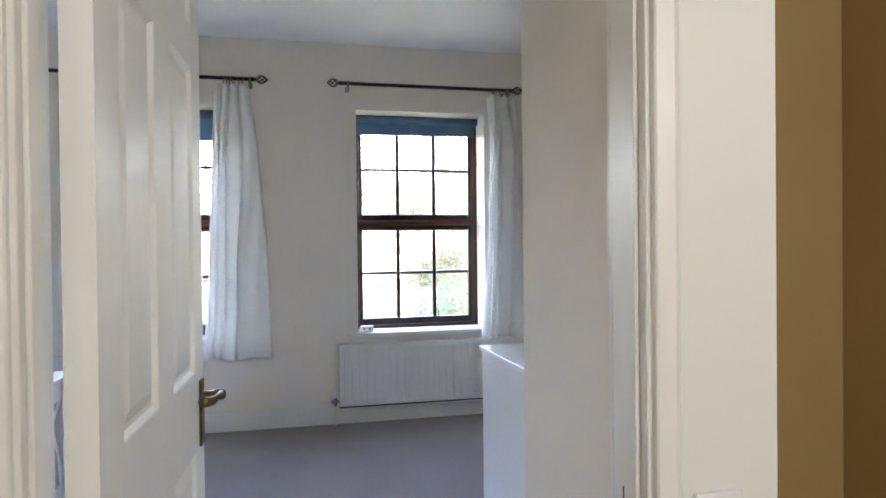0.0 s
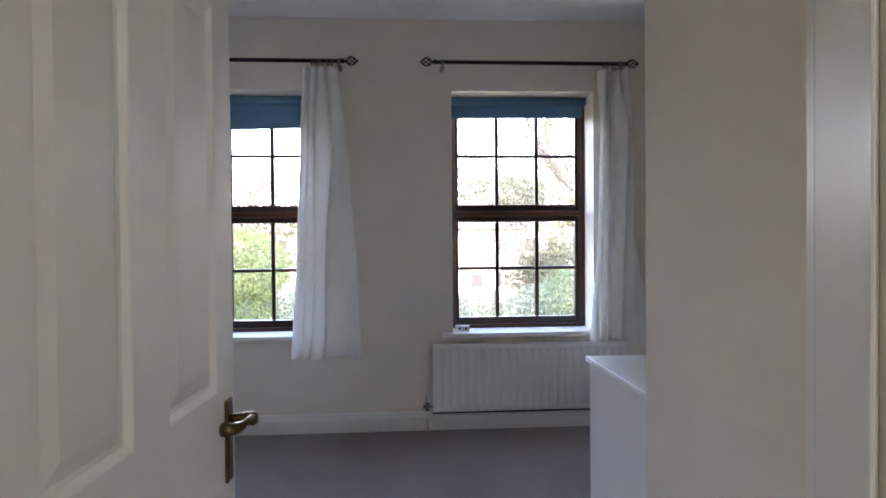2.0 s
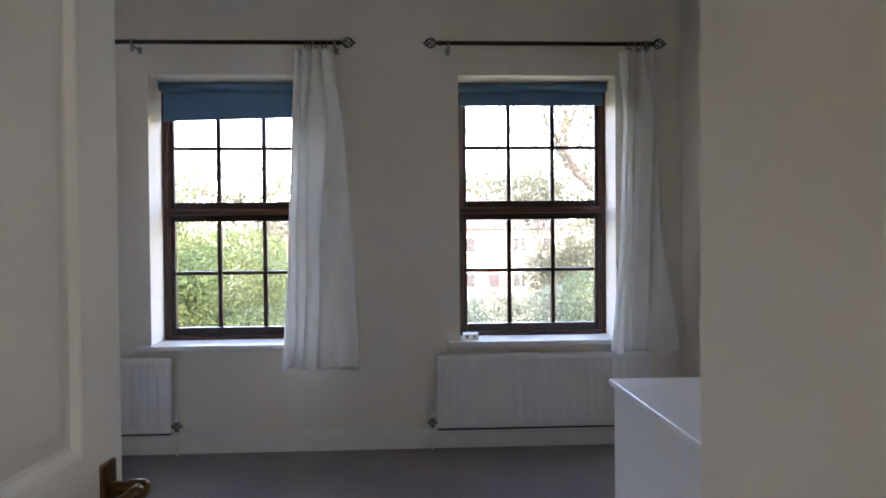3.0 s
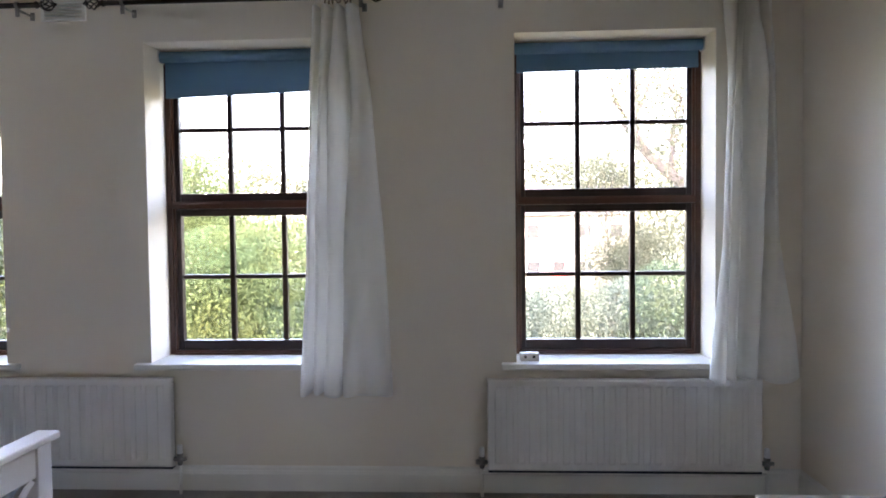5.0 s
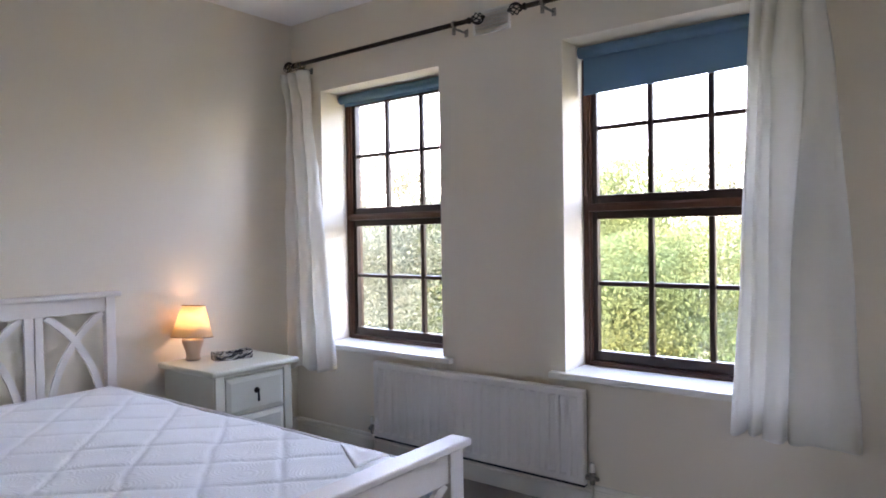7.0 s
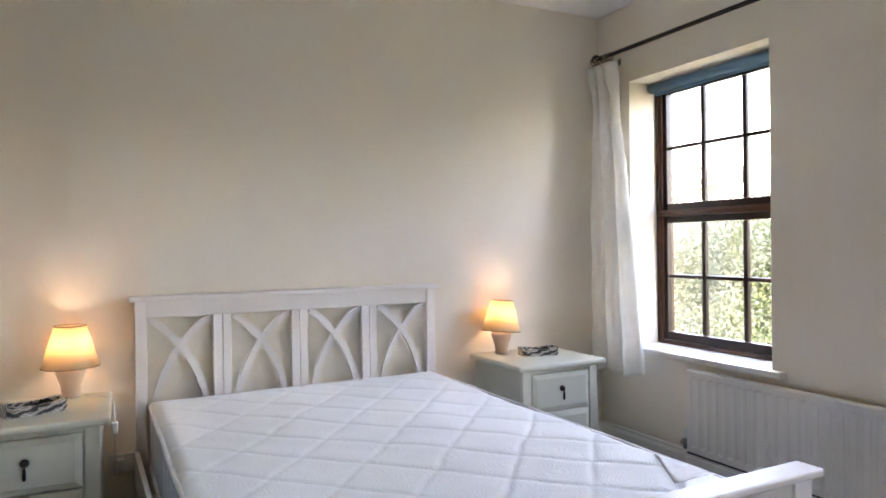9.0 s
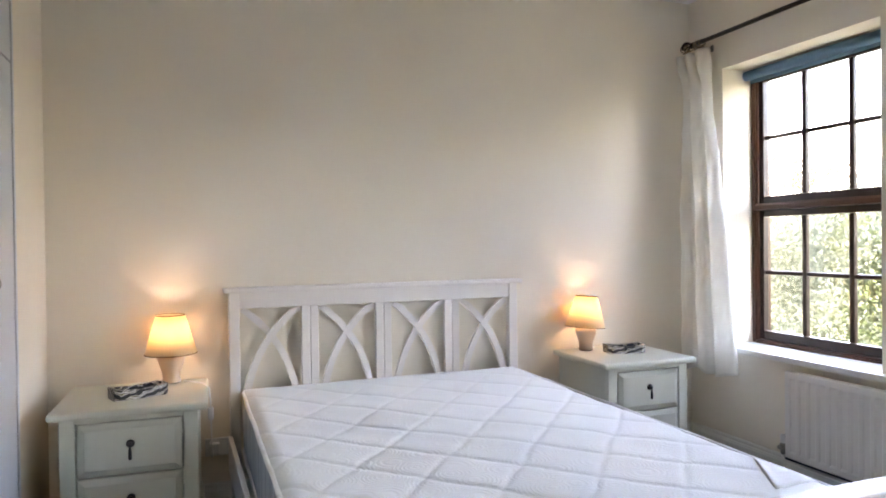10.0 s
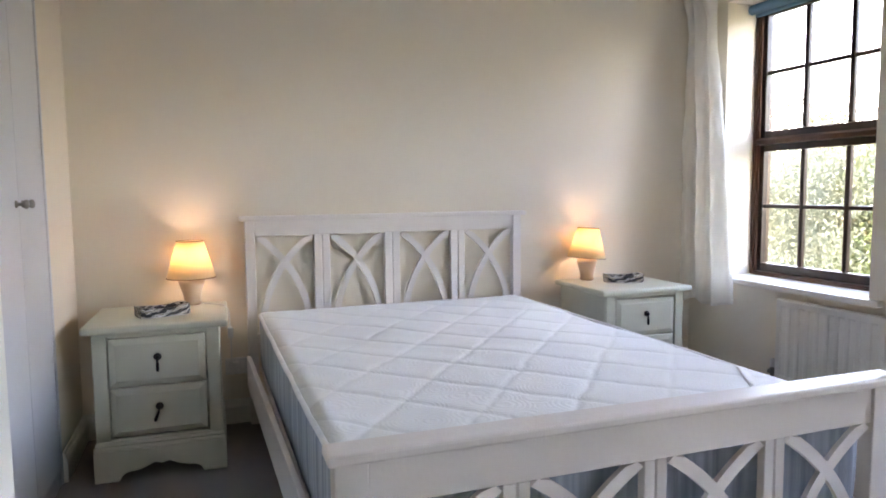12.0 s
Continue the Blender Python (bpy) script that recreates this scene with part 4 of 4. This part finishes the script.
def table_lamp(x, y, tilt):
    """Ceramic lamp with a tapered cloth shade, lit."""
    ob = thing("table_lamp", (x, y, 0.6535), "lit lamp, beige ceramic base, cream tapered shade, on a bedside cabinet", "lamp", "bedside lamps", 0)
    bm = bmesh.new()
    lathe(bm, [(0.036, 0.0), (0.041, 0.004), (0.042, 0.010), (0.037, 0.018), (0.041, 0.05), (0.055, 0.092), (0.060, 0.110), (0.057, 0.123), (0.040, 0.132), (0.018, 0.136), (0.014, 0.150)], 28)
    part("base", bm, CERAMIC, ob, "beige-pink ceramic base", True)
    # The holder's unseen rim is widened to stop light leaking downwards.
    bm = bmesh.new()
    lathe(bm, [(0.013, 0.150), (0.014, 0.176), (0.026, 0.186), (0.028, 0.198), (0.024, 0.198), (0.020, 0.190)], 18)
    part("bulb_holder", bm, PLASTIC, ob, "white bulb holder, its unseen rim widened to block light", True)
    m = Matrix.Translation((0, 0, 0.19)) @ pose(0, 0, 0, tilt, tilt * 0.3, 0) @ Matrix.Translation((0, 0, -0.19))
    bm = bmesh.new()
    lathe(bm, [(0.113, 0.132), (0.111, 0.132), (0.060, 0.308), (0.062, 0.308), (0.113, 0.132)], 36, closed=False)
    bmesh.ops.transform(bm, matrix=m, verts=bm.verts)
    shade = part("shade", bm, SHADE, ob, "cream cloth shade", True)
    for r, z in ((0.1135, 0.132), (0.0625, 0.308)):
        bm = bmesh.new()
        tube(bm, [(r * math.cos(2 * math.pi * k / 32), r * math.sin(2 * math.pi * k / 32), z) for k in range(33)], 0.0022, 6)
        bmesh.ops.transform(bm, matrix=m, verts=bm.verts)
        part("trim_ring", bm, TRIM, shade, "brown edge trim", True)
    bm = bmesh.new()
    for k in range(3):
        a = 2 * math.pi * k / 3
        tube(bm, [(0.012 * math.cos(a), 0.012 * math.sin(a), 0.188), (0.107 * math.cos(a), 0.107 * math.sin(a), 0.140)], 0.0016, 6)
    part("shade_carrier", bm, STEEL, ob)
    bulb("bulb", (x, y, 0.6535 + 0.240), LAMP_WATTS, (1.0, 0.80, 0.55), 0.03)
    return ob


LAMP_WATTS = 0.049
table_lamp(-2.958, 2.700, 0)
table_lamp(-2.962, 4.900, -5)


def tissue_box(x, y, turn):
    ob = thing("tissue_box", (x, y, 0.6535), "patterned card tissue box with an oval opening on a bedside cabinet", "tissue box", "tissue boxes", turn)
    hx, hy, h = 0.056, 0.106, 0.043
    bm = bmesh.new()
    n = 32
    outer, inner = [], []
    for k in range(n):
        a = 2 * math.pi * k / n
        c, s = math.cos(a), math.sin(a)
        f = min(hx / max(abs(c), 1e-6), hy / max(abs(s), 1e-6))
        outer.append((f * c, f * s))
        inner.append((0.048 * c, 0.096 * s))
    rows = [[bm.verts.new((x_, y_, z + lift * (y_ / hy) ** 2)) for x_, y_ in ring] for ring, z, lift in ((outer, 0.0, 0.0), (outer, h - 0.006, 0.010), (inner, h - 0.006, 0.012), (inner, h - 0.034, 0.0))]
    for a, b in zip(rows, rows[1:]):
        for i in range(n):
            bm.faces.new((a[i], a[(i + 1) % n], b[(i + 1) % n], b[i]))
    bm.faces.new(rows[0])
    part("carton", bm, STRIPES, ob)
    bm = bmesh.new()
    lathe(bm, [(0.045, h - 0.038), (0.034, h - 0.030), (0.012, h - 0.027)], 20)
    for v in bm.verts:
        v.co.y *= 2.05
    part("liner", bm, LINEN, ob, "white folded tissues")
    return ob


tissue_box(-2.71, 2.580, 22)
tissue_box(-2.81, 5.050, -14)

cord = thing("lamp_cord", (-2.85, 2.795, 0.0), "white lamp cord with an inline switch hanging beside a bedside cabinet", "cord")
bm = bmesh.new()
pts = [(-0.09, -0.04, 0.657), (-0.03, 0.0, 0.662), (0.02, 0.045, 0.661), (0.05, 0.066, 0.640), (0.062, 0.070, 0.58), (0.066, 0.071, 0.53), (0.05, 0.072, 0.42), (0.0, 0.074, 0.32), (-0.10, 0.076, 0.29), (-0.205, 0.08, 0.30)]
fine_pts = []
for a, b in zip(pts, pts[1:]):
    fine_pts += [tuple(Vector(a).lerp(Vector(b), k / 4)) for k in range(4)]
tube(bm, fine_pts + pts[-1:], 0.0032, 8)
part("wire", bm, PLASTIC, cord, "", True)
part("switch", box((0.053, 0.058, 0.508), (0.077, 0.083, 0.562), 0.006, 2), PLASTIC, cord, "white inline switch")

socket = thing("wall_socket", (WEST, 2.915, 0.30), "white plastic double socket on the bed wall", "socket")
part("plate", box((0.0, -0.073, -0.043), (0.010, 0.073, 0.043), 0.004, 2), PLASTIC, socket)
part("plug", box((0.010, -0.055, -0.030), (0.042, -0.008, 0.025), 0.006, 2), PLASTIC, socket)


# ---------------------------------------------------------------- wardrobe and chest
def wardrobe():
    ob = thing("wardrobe", (-2.575, BACK, 0), "white built-in wardrobe with small metal knobs", "wardrobe")
    width = 1.953
    carcass = bmesh.new()
    add_box(carcass, (0.001, -0.255, 0.0), (width, -0.022, TOP - 0.002), 0.0)
    add_box(carcass, (0.001, -0.022, 0.0), (width, -0.006, 0.07), 0.0)
    body = part("body", carcass, ROBE, ob)
    part("end_stile", box((0.001, -0.022, 0.0), (0.022, 0.002, TOP - 0.002), 0.002, 1), ROBE, ob)
    n = 5
    dw = (width - 0.026) / n
    for k in range(n):
        x0 = 0.024 + k * dw
        for z0, z1, zk in ((0.075, 1.965, 1.16), (1.972, TOP - 0.02, 2.13)):
            door = part("door", box((x0 + 0.0015, -0.022, z0), (x0 + dw - 0.0015, -0.003, z1), 0.0025, 2), ROBE, ob)
            s = 1 if k % 2 == 0 else -1
            x = x0 + dw - 0.04 if s > 0 else x0 + 0.04
            bm = bmesh.new()
            lathe(bm, [(0.013, -0.004), (0.013, 0.001), (0.006, 0.004), (0.006, 0.015), (0.013, 0.020), (0.0165, 0.027), (0.014, 0.034), (0.006, 0.037)], 16, (x, 0, zk), "y")
            part("knob", bm, STEEL, door, "round tarnished metal knob", True)
    return ob


wardrobe()


def chest():
    ob = thing("low_cupboard", (1.106, 2.62, 0), "plain white laminate low cupboard beside the return wall", "cupboard")
    w, d, h = 1.05, 0.972, 0.867
    part("top", box((-0.012, 0.0, h - 0.018), (w, d + 0.006, h), 0.003, 2), CHESTWHITE, ob)
    bm = bmesh.new()
    add_box(bm, (0.0, 0.0, 0.0), (w - 0.006, d - 0.02, h - 0.0185), 0.002, 1)
    part("body", bm, CHESTWHITE, ob)
    for k in range(2):
        door = part("door", box((0.002 + k * (w - 0.01) / 2, d - 0.0195, 0.06), ((k + 1) * (w - 0.01) / 2, d - 0.001, h - 0.026), 0.002, 1), CHESTWHITE, ob)
        bm = bmesh.new()
        lathe(bm, [(0.006, -0.003), (0.005, 0.010), (0.012, 0.016), (0.012, 0.022), (0.006, 0.026)], 14, (0.02 if k == 0 else w - 0.03, d, 0.748), "y")
        part("knob", bm, PLASTIC, door, "small white knob", True)
    return ob


chest()

# ---------------------------------------------------------------- small things on the walls
vent = thing("air_vent", (-1.465, WALL_Y, 2.462), "cream painted louvred air vent high on the wall", "air vent")
part("frame", holed_wall((-0.115, 0.115), (-0.062, 0.062), [(-0.10, 0.10, -0.048, 0.048)], 0.012, lambda u, d, z: (u, -d, z)), GLOSS, vent)
for k in range(6):
    z = -0.040 + k * 0.016
    bm = bmesh.new()
    prism(bm, [(-0.10, -0.001, z + 0.010), (-0.10, -0.010, z - 0.002), (-0.10, -0.0115, z), (-0.10, -0.002, z + 0.0125)], (0.20, 0, 0))
    part("slat", bm, GLOSS, vent)
part("backing", box((-0.10, -0.0009, -0.048), (0.10, -0.0003, 0.048)), WALL, vent)

gadget = thing("twin_socket_block", (0.875, 5.80, SILL + 0.001), "small white plastic block with two round holes on the sill", "socket block")
part("case", box((-0.048, -0.02, 0.0), (0.048, 0.02, 0.040), 0.005, 2), PLASTIC, gadget)
for x in (-0.025, 0.025):
    bm = bmesh.new()
    lathe(bm, [(0.008, -0.0215), (0.008, -0.019)], 16, (x * 0.85, 0, 0.020), "y")
    part("hole", bm, HOLES_AND_SHADE, gadget, "dark round hole")

pic = thing("framed_picture", (EAST, 4.72, 1.597), "dark framed painting in deep greens on the side wall", "picture")
bm = bmesh.new()
for a, b in (((-0.03, -0.265, 0), (-0.002, -0.225, 0.72)), ((-0.03, 0.225, 0), (-0.002, 0.265, 0.72)), ((-0.03, -0.225, 0), (-0.002, 0.225, 0.04)), ((-0.03, -0.225, 0.68), (-0.002, 0.225, 0.72))):
    add_box(bm, a, b, 0.004, 2)
part("frame", bm, FRAMEWOOD, pic, "black wooden frame")
part("canvas", box((-0.016, -0.225, 0.04), (-0.004, 0.225, 0.68)), PICTURE, pic)

sw = thing("light_switch", (0.955, HALL_Y, 0.868), "white plastic wall switch in the hall", "switch")
part("plate", box((-0.043, -0.012, -0.043), (0.043, 0.0, 0.043), 0.005, 2), PLASTIC, sw)
part("rocker", box((-0.012, -0.018, -0.018), (0.012, -0.012, 0.018), 0.003, 2), PLASTIC, sw)

# No lamp is seen here; this pendant is added as hall fill light.
lampc = thing("hall_fill_pendant", (1.30, -0.40, TOP), "unseen white plastic pendant bulb holder on a cord, added to light the hall", "pendant lamp")
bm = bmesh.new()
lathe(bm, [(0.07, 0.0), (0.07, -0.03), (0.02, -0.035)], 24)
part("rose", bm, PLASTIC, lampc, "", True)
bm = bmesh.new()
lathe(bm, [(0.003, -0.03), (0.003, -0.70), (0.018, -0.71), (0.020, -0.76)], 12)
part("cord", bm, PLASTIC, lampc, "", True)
bulb("hall_fill_bulb", (1.30, -0.40, TOP - 0.86), 1.25, (0.72, 0.92, 1.0), 0.08)

# ---------------------------------------------------------------- outdoors
GROUND = -3.4
bm = bmesh.new()
n = 40
gv = [[bm.verts.new((-600 + 1200 * i / n, 6.2 + 900 * (j / n) ** 2, GROUND + 0.3 * noise.noise((i * 0.7, j * 0.7, 0)))) for j in range(n + 1)] for i in range(n + 1)]
for i in range(n):
    for j in range(n):
        bm.faces.new((gv[i][j], gv[i + 1][j], gv[i + 1][j + 1], gv[i][j + 1]))
structure("ground", bm, GRASS, "rough green garden ground", "ground")


def leaves(rng, blobs, count, size):
    """Many small bent leaves scattered in ellipsoid clumps; blobs hold (centre, radii)."""
    vs, fs = [], []
    for _ in range(count):
        c, r = rng.choice(blobs)
        d = Vector((rng.gauss(0, 1), rng.gauss(0, 1), rng.gauss(0, 1))).normalized() * rng.uniform(0.55, 1.05) ** 0.5
        p = Vector(c) + Vector((d.x * r[0], d.y * r[1], d.z * r[2]))
        s = size * rng.uniform(0.6, 1.4)
        e = Euler((rng.uniform(0, 6.28), rng.uniform(0, 6.28), rng.uniform(0, 6.28))).to_matrix()
        k = len(vs)
        vs += [p + e @ Vector(q) * s for q in ((-0.5, 0, 0), (0, -0.36, 0.08), (0.5, 0, 0), (0, 0.36, 0.08))]
        fs.append((k, k + 1, k + 2, k + 3))
    me = bpy.data.meshes.new("leaves")
    me.from_pydata([tuple(v) for v in vs], [], fs)
    return me


def leaf_object(name, me, mat, parent=None):
    me.materials.append(mat)
    ob = new(name, me)
    if parent:
        ob.parent = parent
    return ob


def branch(bm, rng, start, direction, length, radius, depth, ends):
    pts = [start]
    d = direction.copy()
    for _ in range(5):
        d = (d + Vector((rng.uniform(-0.25, 0.25), rng.uniform(-0.25, 0.25), rng.uniform(-0.05, 0.2)))).normalized()
        pts.append(pts[-1] + d * length / 5)
    tube(bm, pts, lambda f: radius * (1 - 0.55 * f), 6)
    if depth == 0:
        ends.append(pts[-1])
        return
    for _ in range(3):
        k = rng.randint(2, 5)
        side = Vector((rng.uniform(-1, 1), rng.uniform(-1, 1), rng.uniform(0.1, 0.9))).normalized()
        branch(bm, rng, pts[k], (d + side).normalized(), length * rng.uniform(0.5, 0.72), radius * 0.5, depth - 1, ends)


def tree(x, y, height, mat, seed, count, size, label, stout=0.020):
    rng = random.Random(seed)
    ob = thing("tree", (x, y, GROUND), label, "tree", "garden trees")
    bm = bmesh.new()
    ends = []
    branch(bm, rng, Vector((0, 0, -0.1)), Vector((0, 0, 1)), height * 0.46, height * stout, 4, ends)
    part("trunk", bm, BARK, ob, "grey-brown trunk and limbs", True)
    if count:
        vs, fs = [], []
        for _ in range(count):
            c = rng.choice(ends)
            p = c + Vector((rng.gauss(0, 0.085), rng.gauss(0, 0.085), rng.gauss(-0.02, 0.065))) * height
            s = size * rng.uniform(0.6, 1.4)
            e = Euler((rng.uniform(0, 6.28), rng.uniform(0, 6.28), rng.uniform(0, 6.28))).to_matrix()
            k = len(vs)
            vs += [tuple(p + e @ Vector(q) * s) for q in ((-0.5, 0, 0), (0, -0.36, 0.08), (0.5, 0, 0), (0, 0.36, 0.08))]
            fs.append((k, k + 1, k + 2, k + 3))
        me = bpy.data.meshes.new("leaves")
        me.from_pydata(vs, [], fs)
        leaf_object("crown", me, mat, ob)
    return ob


def hedge(x0, x1, y, top, depth, mat, seed, count, size, label, step=0.7, vary=0.4, category="hedge"):
    rng = random.Random(seed)
    blobs = []
    k = int((x1 - x0) / step)
    for i in range(k + 1):
        x = x0 + (x1 - x0) * i / k
        h = top - GROUND + rng.uniform(-1.2, 0.8) * vary
        j = 0.43 * step
        blobs += [((x + rng.uniform(-j, j), y + rng.uniform(-j, j), GROUND + h * f), (1.15 * step * rng.uniform(0.7, 1.2), depth, h * g)) for f, g in ((0.2, 0.28), (0.5, 0.28), (0.72, 0.24), (0.88, 0.13))]
    ob = leaf_object("hedge", leaves(rng, blobs, count, size), mat)
    return tagged(ob, label, category, "", "stuff")


hedge(-9, 10, 15.0, 0.26, 1.2, LEAF_C, 21, 230000, 0.058, "grey-green leafy hedge with paler patches")
hedge(-6.4, -2.2, 12.0, 1.4, 1.0, LEAF_A, 22, 190000, 0.046, "bright yellow-green shrubs near the house")
hedge(-13, -6.0, 11.5, 1.7, 1.2, LEAF_C, 25, 220000, 0.046, "grey-green shrubs near the house")
hedge(4, 12, 14.0, 0.4, 1.0, LEAF_B, 23, 60000, 0.07, "dark green shrubs behind the hedge")
hedge(-70, -6, 44.0, 6.0, 4.0, LEAF_D, 26, 80000, 0.21, "far belt of mixed garden trees, haze put into their colour", 3.0, 2.5, "trees")
hedge(-4, 45, 64.0, 10.5, 5.0, LEAF_D, 27, 60000, 0.27, "far trees behind the houses, haze put into their colour", 4.6, 5.0, "trees")
tree(-8.0, 25.0, 8.5, LEAF_A, 32, 40000, 0.075, "thin yellowing leafy garden tree")
tree(-17.5, 17.0, 7.5, LEAF_C, 36, 60000, 0.075, "leafy tree with grey-green leaves")
tree(5.6, 27.0, 7.2, LEAF_D, 33, 16000, 0.085, "thinly leaved tree, haze put into its leaf colour")
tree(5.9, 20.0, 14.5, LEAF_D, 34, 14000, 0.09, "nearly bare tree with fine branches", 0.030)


def house(x, y, w, d, h):
    ob = thing("house", (x, y, GROUND), "pale rendered house with a red front door", "house")
    part("wall", box((-w / 2, 0, 0), (w / 2, d, h)), RENDERWALL, ob)
    bm = bmesh.new()
    prism(bm, [(-w / 2 - 0.3, -0.4, h), (-w / 2 - 0.3, d / 2, h + 2.4), (-w / 2 - 0.3, d + 0.4, h)], (w + 0.6, 0, 0))
    part("roof", bm, SLATE, ob)
    door = part("door", box((-0.5, -0.06, 0.0), (0.5, -0.005, 2.1), 0.01, 1), REDPAINT, ob, "red front door")
    part("door_glazing", box((-0.38, -0.07, 1.0), (0.38, -0.0605, 1.95)), WINDARK, door, "dark glazed upper door panel")
    for wx in (-4.2, -1.9, 1.9, 4.2):
        for wz in (0.9, 3.6):
            win = part("window", box((wx - 0.55, -0.05, wz), (wx + 0.55, -0.005, wz + 1.2), 0.01, 1), PLASTIC, ob)
            part("pane", box((wx - 0.47, -0.056, wz + 0.08), (wx + 0.47, -0.0505, wz + 1.12)), WINDARK, win)
    return ob


house(6.7, 52.0, 11.0, 8.0, 5.4)
house(-9.0, 70.0, 12.0, 8.0, 5.4)
pole = thing("street_lamp_post", (5.6, 33.0, GROUND), "plain pale grey metal lamp post", "lamp post")
bm = bmesh.new()
lathe(bm, [(0.09, 0.0), (0.09, 1.2), (0.055, 1.25), (0.045, 6.0)], 12)
part("post", bm, RENDERWALL, pole, "", True)
bm = bmesh.new()
tube(bm, [(0, 0, 5.95), (0, -0.3, 6.2), (0, -0.9, 6.3)], 0.03, 8)
add_box(bm, (-0.1, -1.3, 6.26), (0.1, -0.85, 6.36), 0.02, 1)
part("arm", bm, RENDERWALL, pole)
